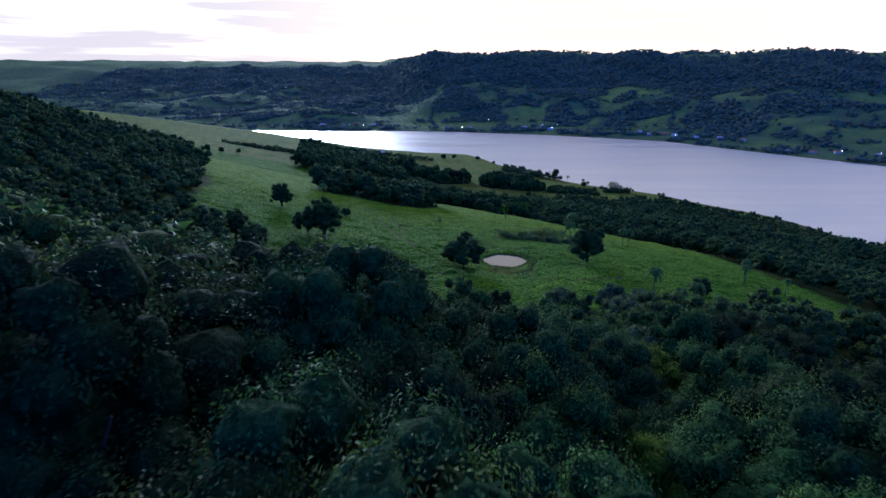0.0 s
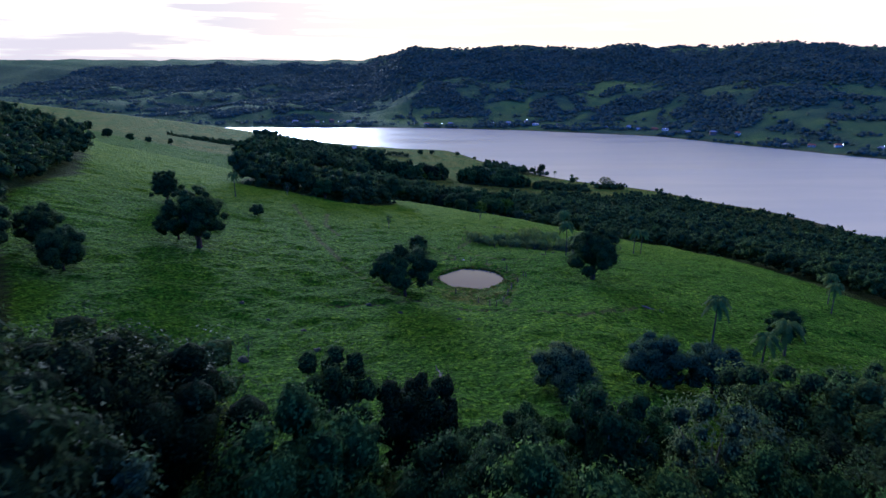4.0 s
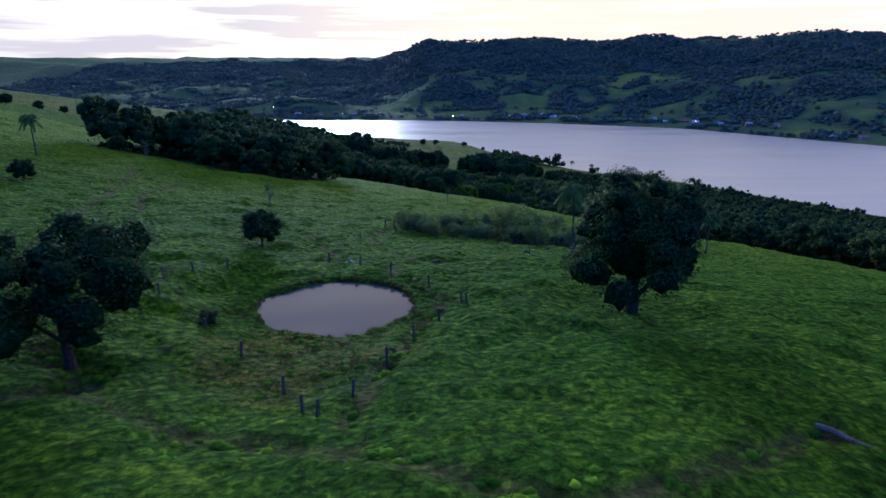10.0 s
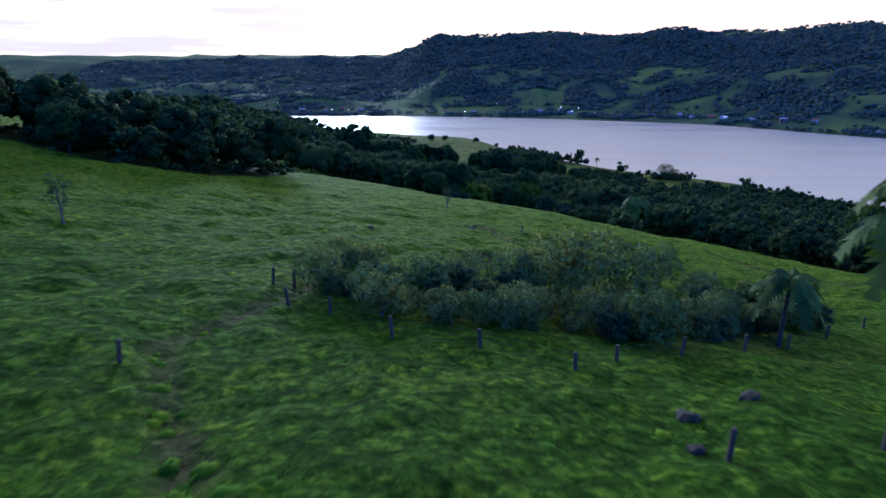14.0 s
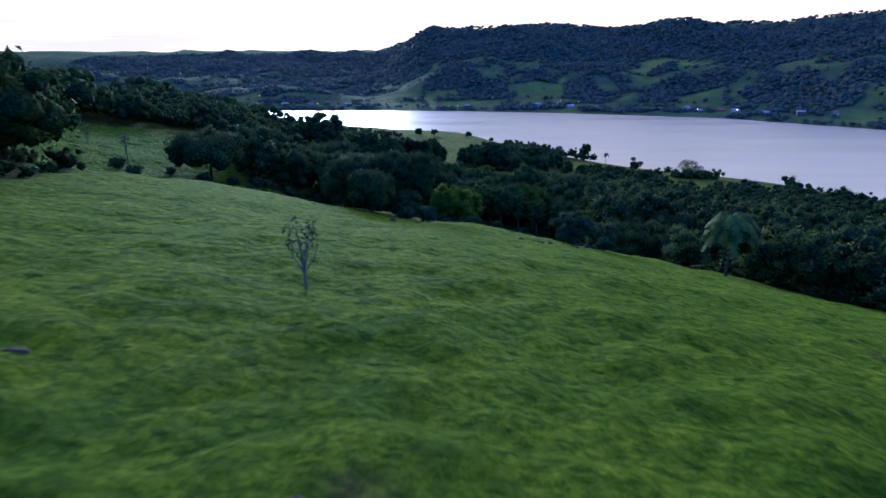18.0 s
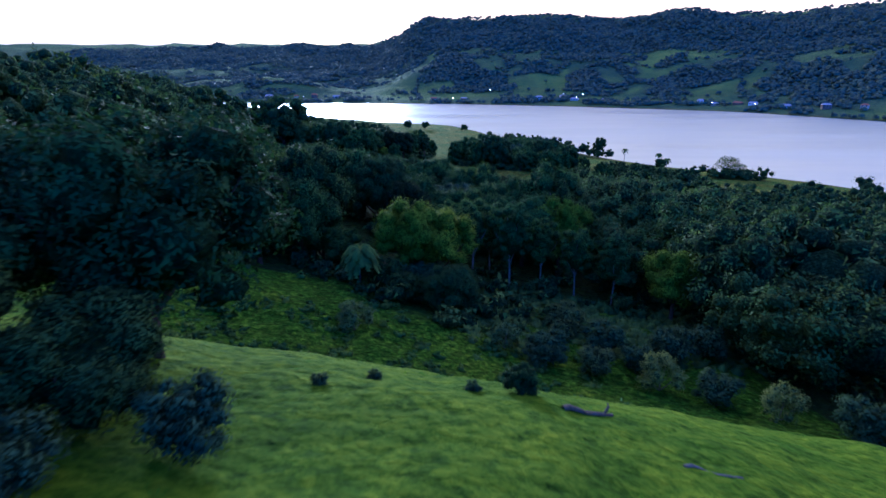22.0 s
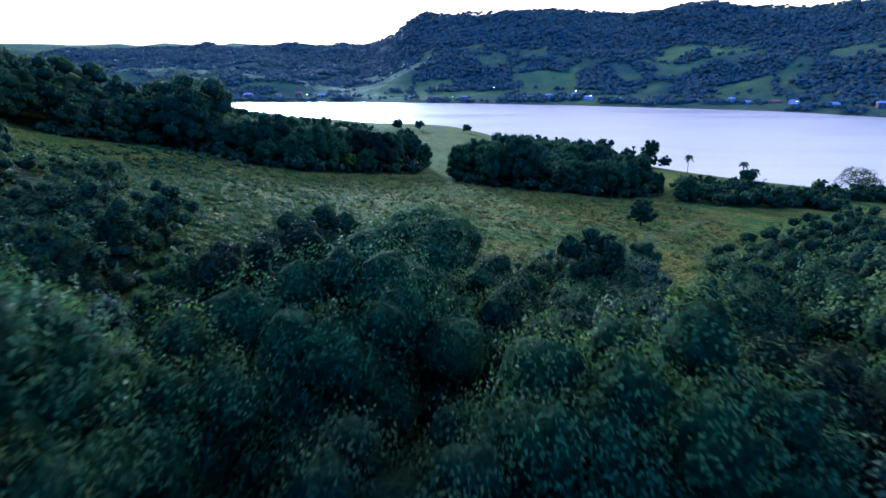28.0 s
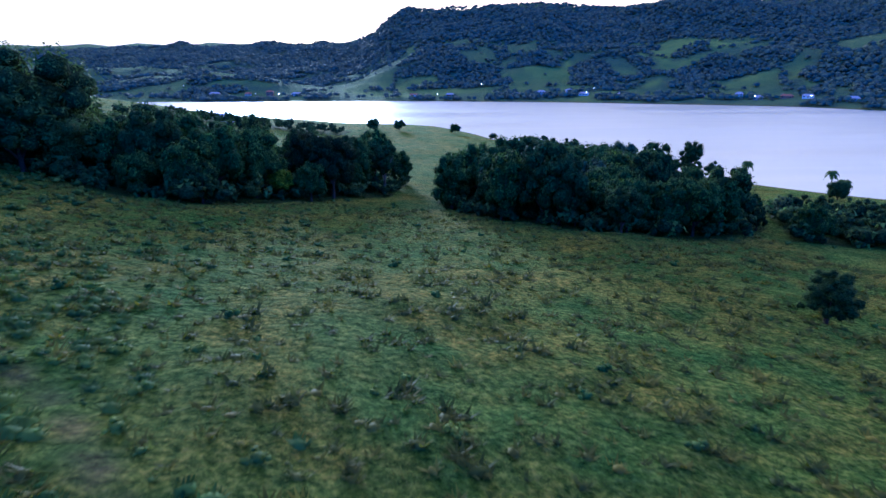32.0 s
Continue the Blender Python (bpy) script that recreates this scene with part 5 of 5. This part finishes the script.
def post_mesh(seed, high, thick):
    r = np.random.RandomState(seed)
    bm = bmesh.new()
    tilt = r.normal(size=2) * 0.05
    tube(bm, [(tilt[0] * h, tilt[1] * h, h) for h in (-0.3, 0.0, high * 0.5, high * 0.96, high)], [thick * f for f in (1.05, 1.0, 0.93, 0.95, 0.7)], 8)
    data = bpy.data.meshes.new("post")
    bm.to_mesh(data)
    bm.free()
    data.materials.append(POST)
    return data


POSTS = [post_mesh(k, 1.35, 0.11) for k in range(4)]
WIRE = mat_plain("fence_wire", (0.03, 0.028, 0.025), (0.07, 0.065, 0.06), 8.0, 0.7, 0.1, 0.002, metal=0.2)


def fence(name, label, places, strands=3, wire=True):
    base = new(name)
    heads = []
    for k, (x, y) in enumerate(places):
        z = float(land(x, y))
        ob = part("post", POSTS[k % 4], None, base)
        ob.matrix_world = pose(x, y, z, 0, 0, k * 50)
        heads.append(Vector((x, y, z)))
    if wire:
        for s in range(strands):
            up = Vector((0, 0, 0.45 + 0.35 * s))
            for a, b in zip(heads, heads[1:]):
                bm = bmesh.new()
                tube(bm, [a + up, (a + b) / 2 + up - Vector((0, 0, 0.04)), b + up], (0.009, 0.009, 0.009), 4)
                part("wire", bm, WIRE, base)
    return tagged(base, label, "fence")


fence("pond_fence", "old wooden post fence round the pond", [(26.3, 173.6), (28, 176.3), (29.7, 181.4), (31.4, 187.3), (33.4, 191.5), (35.5, 196.6), (32.2, 201.5), (27.8, 206.2), (24, 208.9), (20.1, 210.5),
      (10.3, 204.2), (7.9, 201.2), (6.4, 197.7), (7.9, 193.6), (13.9, 188.6), (18.8, 182.7), (23.2, 177.8), (25.2, 174.6)])
fence("thicket_fence", "grey post fence in front of the pasture thicket", [(23.9, 239.8), (25.3, 239.8), (28.6, 235.6), (32.8, 231.4), (37.4, 229.6), (41.8, 227.9), (44.2, 229.6), (48.5, 232.4), (53.5, 235.4), (58.5, 239.4), (64, 244), (71, 250), (79, 257)])
fence("slope_posts", "lone weathered posts standing in the pasture", [(21.7, 225.3), (44.9, 279.2), (45.4, 220), (36, 196), (26, 236)], wire=False)


def log(name, label, x, y, turn, long, thick, stub=True, wood=None):
    bm = bmesh.new()
    n = 7
    tube(bm, [(long * (k / n - 0.5), 0.12 * math.sin(k * 1.1), 0.05 * math.sin(k * 1.7)) for k in range(n + 1)], [thick * (1.15 - 0.6 * k / n) for k in range(n + 1)], 8)
    if stub:
        tube(bm, [(long * 0.3, 0, 0), (long * 0.36, 0.1, thick * 2.4), (long * 0.35, 0.2, thick * 3.6)], (thick * 0.5, thick * 0.4, thick * 0.15), 6)
        tube(bm, [(-long * 0.1, 0, 0), (-long * 0.05, -0.5, thick * 1.6)], (thick * 0.4, thick * 0.12), 6)
    data = bpy.data.meshes.new(name)
    bm.to_mesh(data)
    bm.free()
    data.materials.append(wood or DEADWOOD)
    ob = new(name, data)
    dz = float(land(x + 0.4 * long * math.cos(radians(turn)), y + 0.4 * long * math.sin(radians(turn))) - land(x - 0.4 * long * math.cos(radians(turn)), y - 0.4 * long * math.sin(radians(turn))))
    ob.matrix_world = pose(x, y, float(land(x, y)) + thick * 0.9, 0, -math.degrees(math.atan2(dz, 0.8 * long)), turn)
    return tagged(ob, label, "fallen log")


pole = new("utility_pole")
pole.matrix_world = pose(-31.5, 404, float(land(-31.5, 404)), 0, 0, 15)
bm = bmesh.new()
tube(bm, [(0, 0, -0.5), (0, 0, 3.5), (0.05, 0, 7.0)], (0.15, 0.13, 0.1), 8)
part("post", bm, POST, pole)
bm = bmesh.new()
tube(bm, [(-1.1, 0.12, 6.4), (0, 0.12, 6.42), (1.1, 0.12, 6.4)], (0.07, 0.07, 0.07), 6)
part("crossarm", bm, POST, pole)
for x in (-1.0, -0.4, 0.5, 1.0):
    bm = bmesh.new()
    tube(bm, [(x, 0.12, 6.45), (x, 0.12, 6.55), (x, 0.12, 6.66)], (0.05, 0.06, 0.03), 6)
    part("insulator", bm, PALE_STONE, pole, "pale insulator")
tagged(pole, "old wooden utility pole with a crossarm in the meadow", "utility pole")

log("fallen_log", "pale fallen tree trunk lying on the slope", 56.4, 170.8, -50, 4.4, 0.18)
log("fallen_log", "weathered fallen log in the long grass", 14.2, 139, 100, 5.0, 0.2)
log("fallen_log", "grey fallen log with a broken limb", 61.3, 284.2, 8, 2.6, 0.17)
log("fallen_log", "dark fallen trunk on the bright grass", 52.3, 361, 8, 2.4, 0.14, wood=POST)
log("fallen_log", "thin fallen branch near the brow", 56, 357, -6, 2.2, 0.07, False)


# ---- houses and lamps over the water ----
WALLS = [mat_plain("white_plaster", (0.5, 0.48, 0.45), (0.68, 0.66, 0.62), 1.0, 0.8, 0.1, 0.01), mat_plain("cream_plaster", (0.4, 0.35, 0.28), (0.55, 0.5, 0.42), 1.0, 0.8, 0.1, 0.01),
         mat_plain("timber_wall", (0.14, 0.09, 0.06), (0.26, 0.18, 0.12), 1.5, 0.8, 0.2, 0.01)]
ROOFS = [mat_plain("clay_roof", (0.2, 0.08, 0.05), (0.34, 0.15, 0.09), 1.5, 0.85, 0.3, 0.02), mat_plain("grey_roof", (0.2, 0.21, 0.23), (0.36, 0.37, 0.4), 1.5, 0.7, 0.2, 0.02)]
PANE = mat_plain("window_glass", (0.02, 0.025, 0.03), (0.05, 0.055, 0.065), 1.0, 0.08, 0.0, 0.01, spec=0.6)


def box(bm, x0, x1, y0, y1, z0, z1):
    v = [bm.verts.new(p) for p in ((x0, y0, z0), (x1, y0, z0), (x1, y1, z0), (x0, y1, z0), (x0, y0, z1), (x1, y0, z1), (x1, y1, z1), (x0, y1, z1))]
    for f in ((0, 3, 2, 1), (4, 5, 6, 7), (0, 1, 5, 4), (1, 2, 6, 5), (2, 3, 7, 6), (3, 0, 4, 7)):
        bm.faces.new([v[k] for k in f])


def house(x, y, turn, wide, deep, high, wall, roof, label, storeys=1):
    base = new("house")
    base.matrix_world = pose(x, y, float(land(x, y)) - 0.4, 0, 0, turn)
    bm = bmesh.new()
    box(bm, -wide / 2, wide / 2, -deep / 2, deep / 2, -1.5, high)
    part("wall", bm, WALLS[wall], base)
    bm = bmesh.new()
    o, r = 0.7, deep * 0.28
    a = [bm.verts.new(p) for p in ((-wide / 2 - o, -deep / 2 - o, high), (wide / 2 + o, -deep / 2 - o, high), (wide / 2 + o, deep / 2 + o, high), (-wide / 2 - o, deep / 2 + o, high),
                                   (-wide / 2 + deep * 0.25, 0, high + r), (wide / 2 - deep * 0.25, 0, high + r))]
    for f in ((0, 1, 5, 4), (1, 2, 5), (2, 3, 4, 5), (3, 0, 4), (3, 2, 1, 0)):
        bm.faces.new([a[k] for k in f])
    part("roof", bm, ROOFS[roof], base)
    n = max(2, int(wide // 3.2))
    for s in range(storeys):
        for k in range(n):
            cx = (k + 0.5) / n * wide - wide / 2
            bm = bmesh.new()
            if k == n // 2 and s == 0:
                box(bm, cx - 0.5, cx + 0.5, -deep / 2 - 0.06, -deep / 2 + 0.02, 0.4, 2.5)
                part("door", bm, WALLS[2], base)
            else:
                box(bm, cx - 0.7, cx + 0.7, -deep / 2 - 0.05, -deep / 2 + 0.02, 1.3 + s * 2.8, 2.5 + s * 2.8)
                part("window", bm, PANE, base)
    return tagged(base, label, "house", "houses along the far shore")


GLOW = bpy.data.materials.new("lamp_glow")
GLOW.use_nodes = True
GLOW.node_tree.nodes["Principled BSDF"].inputs["Emission Color"].default_value = (1.0, 0.86, 0.62, 1)
GLOW.node_tree.nodes["Principled BSDF"].inputs["Emission Strength"].default_value = 25.0
IRON = mat_plain("lamp_iron", (0.1, 0.1, 0.1), (0.2, 0.2, 0.2), 3.0, 0.6, 0.1, 0.01, metal=0.6)


def street_lamp(x, y, high, size=0.4):
    size *= 0.7
    base = new("street_lamp")
    base.matrix_world = pose(x, y, float(land(x, y)))
    bm = bmesh.new()
    tube(bm, [(0, 0, -0.5), (0, 0, high * 0.6), (0, 0, high - size)], (0.12, 0.1, 0.08), 6)
    part("pole", bm, IRON, base)
    bm = bmesh.new()
    bmesh.ops.create_icosphere(bm, subdivisions=2, radius=size, matrix=Matrix.Translation((0, 0, high)))
    part("bulb", bm, GLOW, base, "glowing warm white bulb")
    return tagged(base, "lit lamp on a slim pole by the lake shore", "street lamp", "lamps along the far shore")


HOMES = [(-267, 1400), (-220, 1402), (-189, 1404), (-150, 1400), (20, 1368), (70, 1362), (159, 1340), (191, 1334), (232, 1352), (246, 1322), (291, 1302), (375, 1268), (421, 1258), (434, 1240),
         (462, 1226), (474, 1205), (500, 1168), (531, 1130), (590, 1000), (620, 985), (651, 968), (690, 930), (560, 1100)]
r = np.random.RandomState(77)
for k, (x, y) in enumerate(HOMES):
    w = r.uniform(8, 14)
    tall = 5.6 if k % 5 == 2 else 3.0
    house(x, y, r.uniform(-20, 20) - np.interp(x, (100, 600), (0, 35)), w, r.uniform(6.5, 8.5), tall, k % 3 if k % 4 else 0, int(r.uniform() < 0.45),
          ("white house with a clay roof by the far shore", "low house with a grey roof by the far shore", "timber house among trees by the far shore")[k % 3], 2 if tall > 4 else 1)
for x, y, h, s in ((52, 1332, 8, 0.75), (-262, 1385, 5, 0.4), (-205, 1388, 5, 0.45), (-172, 1388, 5, 0.4), (232, 1345, 8, 0.5), (248, 1318, 5, 0.4), (262, 1335, 6, 0.4), (118, 1420, 6, 0.5), (291, 1295, 4, 0.4),
                   (428, 1234, 5, 0.5), (472, 1196, 4, 0.5), (590, 990, 5, 0.4), (652, 960, 5, 0.4), (690, 925, 6, 0.4), (160, 1334, 4, 0.4), (-330, 1450, 6, 0.35)):
    street_lamp(x, y, h, s)
house(-85, 893, 15, 12, 8, 3.2, 0, 1, "pale house with a grey roof among the shore trees")


# ---- grass and weeds ----
BLADE = mat_leaf("grass_blade", (0.026, 0.075, 0.005), (0.105, 0.2, 0.012), 0.25, 1.0, round_off=0.2)
WEED = mat_leaf("field_weed", (0.025, 0.045, 0.01), (0.12, 0.125, 0.03), 0.4, 0.6, round_off=0.35)


def clump_proto(seed, wide, high, blades, long, rise, tuck=0.0):
    """A low mound of grass with blades lying out of it; foot at z = 0."""
    r = np.random.RandomState(seed)
    v0, f0 = ICO1
    f0 = f0[v0[f0][:, :, 2].mean(1) > -0.5] if tuck else f0
    v = v0 * (1 + r.uniform(-0.2, 0.2, len(v0)))[:, None] * (wide * 0.5, wide * 0.42, high * 0.55) + (0, 0, high * 0.1)
    a, d = r.uniform(0, 6.283, blades), wide * 0.5 * np.sqrt(r.uniform(0, 1, blades))
    top = np.sqrt(np.clip(1 - (d / wide * 2) ** 2, 0, 1)) * high * 0.45
    root = np.stack([d * np.cos(a), d * np.sin(a) * 0.84, top], -1)
    b = a + r.normal(size=blades) * 0.7
    ln = long * r.uniform(0.6, 1.4, blades)
    tip = root + np.stack([np.cos(b) * ln, np.sin(b) * ln, ln * rise * r.uniform(0.3, 1.5, blades)], -1)
    side = np.stack([-np.sin(b), np.cos(b), 0 * b], -1) * (ln * 0.22)[:, None]
    tri = np.stack([root - side, root + side, tip], 1).reshape(-1, 3)
    puff = np.stack([np.cos(a) * d / wide * 1.4, np.sin(a) * d / wide * 1.4, 0.9 + 0 * a], -1) + r.normal(size=(blades, 3)) * 0.12
    puff = np.repeat(puff / np.linalg.norm(puff, axis=1, keepdims=True), 3, 0)
    return np.concatenate([v, tri]), np.concatenate([f0, np.arange(blades * 3).reshape(-1, 3) + len(v)]), len(f0), np.concatenate([v0 * (1, 1, 0.4) + (0, 0, 0.7), puff])


r = np.random.RandomState(88)


def spread(n, x0, x1, y0, y1, clump):
    xs, ys = r.uniform(x0, x1, n), r.uniform(y0, y1, n)
    keep = (waves(xs, ys, clump, 61, 2) + r.normal(size=n) * 0.35 > 0.1) & ~wooded(xs, ys) & (np.hypot((xs - POND[0]) / 7.4, (ys - POND[1]) / 6.9) > 1.1)
    return xs[keep], ys[keep]


SHRUB = mat_leaf("shrub_leaf", (0.045, 0.085, 0.02), (0.13, 0.185, 0.045), 0.35)
TUSSOCKS = [clump_proto(400 + k, 1.3, 0.75, 9, 0.36, 0.45, 0.6) for k in range(5)]
WEEDS = [clump_proto(410 + k, 0.7, 0.5, 16, 0.34, 0.7) for k in range(5)]
SEDGES = [clump_proto(420 + k, 0.6, 0.4, 34, 0.3, 0.8) for k in range(4)]
xs, ys = spread(64000, -18, 78, 126, 372, 2.2)
keep = np.abs(xs - np.interp(ys, (126, 170, 372), (30, 33, 46))) < np.interp(ys, (126, 180, 372), (40, 46, 26))
xs, ys = xs[keep], ys[keep]
wood_mass("pasture_grass", "tussocky green pasture grass", xs, ys, r.uniform(0.35, 0.9, len(xs)) * np.interp(ys, (200, 260), (1.0, 0.6)), TUSSOCKS, BLADE, r, category="grass", heart=BLADE)
xs, ys = spread(21000, -30, 112, 484, 640, 3.0)
keep = (path_mask(xs, ys, FIELD_TRACK[0], 2.0) < 0.3) & (path_mask(xs, ys, FIELD_TRACK[1], 2.0) < 0.3)
xs, ys = xs[keep], ys[keep]
wood_mass("rank_grass", "tall rank olive grass and weeds", xs, ys, r.uniform(0.6, 1.7, len(xs)), WEEDS, WEED, r, category="grass", heart=WEED)
xs, ys = spread(5200, -45, 130, 488, 650, 6.0)
keep = (xs < 22 + 16 * r.uniform(size=len(xs))) | (r.uniform(size=len(xs)) < 0.08)
wood_mass("field_shrubs", "low leafy shrubs scattered over the rank field", xs[keep], ys[keep], r.uniform(0.2, 0.6, keep.sum()) * np.where(xs[keep] < -8, 1.6, 1.0), SHRUBS, SHRUB, r, squash=0.8, category="shrubs", heart=SHRUB)
LEAFY = [clump_proto(430 + k, 0.9, 0.75, 44, 0.24, 0.9) for k in range(6)]
LUSH = mat_leaf("lush_weed", (0.036, 0.082, 0.022), (0.112, 0.18, 0.044), 0.4)
lx, ly = r.uniform(-30, 48, 12000), 488 + 102 * r.uniform(0, 1, 12000) ** 1.5
keep = (lx < np.minimum(48, 44.8 - (ly - 515) * 0.65) + r.normal(size=12000) * 2.5) & (~wooded(lx, ly) | (lx > 14)) & (waves(lx, ly, 5, 64, 2) + r.normal(size=12000) * 0.35 > -0.3 + 0.008 * np.clip(ly - 525, 0, 60)) & (path_mask(lx, ly, FIELD_TRACK[0], 2.0) < 0.3)
wood_mass("lush_weeds", "knee-high dark green leafy weeds covering the slope", lx[keep], ly[keep], r.uniform(0.8, 1.9, keep.sum()), LEAFY, LUSH, r, squash=0.75, category="weeds", heart=LUSH)
hx, hy = r.uniform(-6, 60, 1500), r.uniform(376, 410, 1500)
keep = ~wooded(hx, hy) & (waves(hx, hy, 9, 63, 2) + r.normal(size=1500) * 0.3 > 0.2 - 0.35 * (hy < 394)) & (np.hypot(hx - 30, (hy - 401) * 1.2) > 6)
wood_mass("hollow_shrubs", "low leafy weeds and shrubs in the grassy hollow", hx[keep], hy[keep], r.uniform(0.15, 0.6, keep.sum()), SHRUBS, LUSH, r, category="shrubs", heart=LUSH)
wx, wy = r.uniform(48, 80, 900), r.uniform(394, 417, 900)
keep = (wy < 420 - 0.25 * (wx - 48)) & (path_mask(wx, wy, TRACK_WOOD, 3.5) < 0.2)
wood_mass("edge_weeds", "rank dark green weeds between the track and the forest", wx[keep], wy[keep], r.uniform(0.9, 2.0, keep.sum()), LEAFY, WOODS, r, category="weeds", heart=WOODS)
REED = mat_leaf("reed", (0.055, 0.078, 0.02), (0.17, 0.165, 0.055), 0.4, 0.6)
a = np.where(r.uniform(size=420) < 0.5, r.uniform(3.3, 6.2, 420), r.uniform(0, 6.283, 420))
e = r.uniform(1.0, 1.06, 420) + r.uniform(0, 0.45, 420) * (np.sin(a) < -0.15)
rx, ry = POND[0] + 7.4 * e * np.cos(a), POND[1] + 6.9 * e * np.sin(a)
rx, ry = np.concatenate([rx, r.normal(23.5, 3.6, 380)]), np.concatenate([ry, r.normal(182.5, 3.2, 380)])
keep = np.hypot((rx - POND[0]) / 7.4, (ry - POND[1]) / 6.9) > 0.99
wood_mass("pond_reeds", "brownish green reeds and rank grass round the pond", rx[keep], ry[keep], r.uniform(0.4, 0.95, keep.sum()), SEDGES, REED, r, category="reeds", heart=REED)
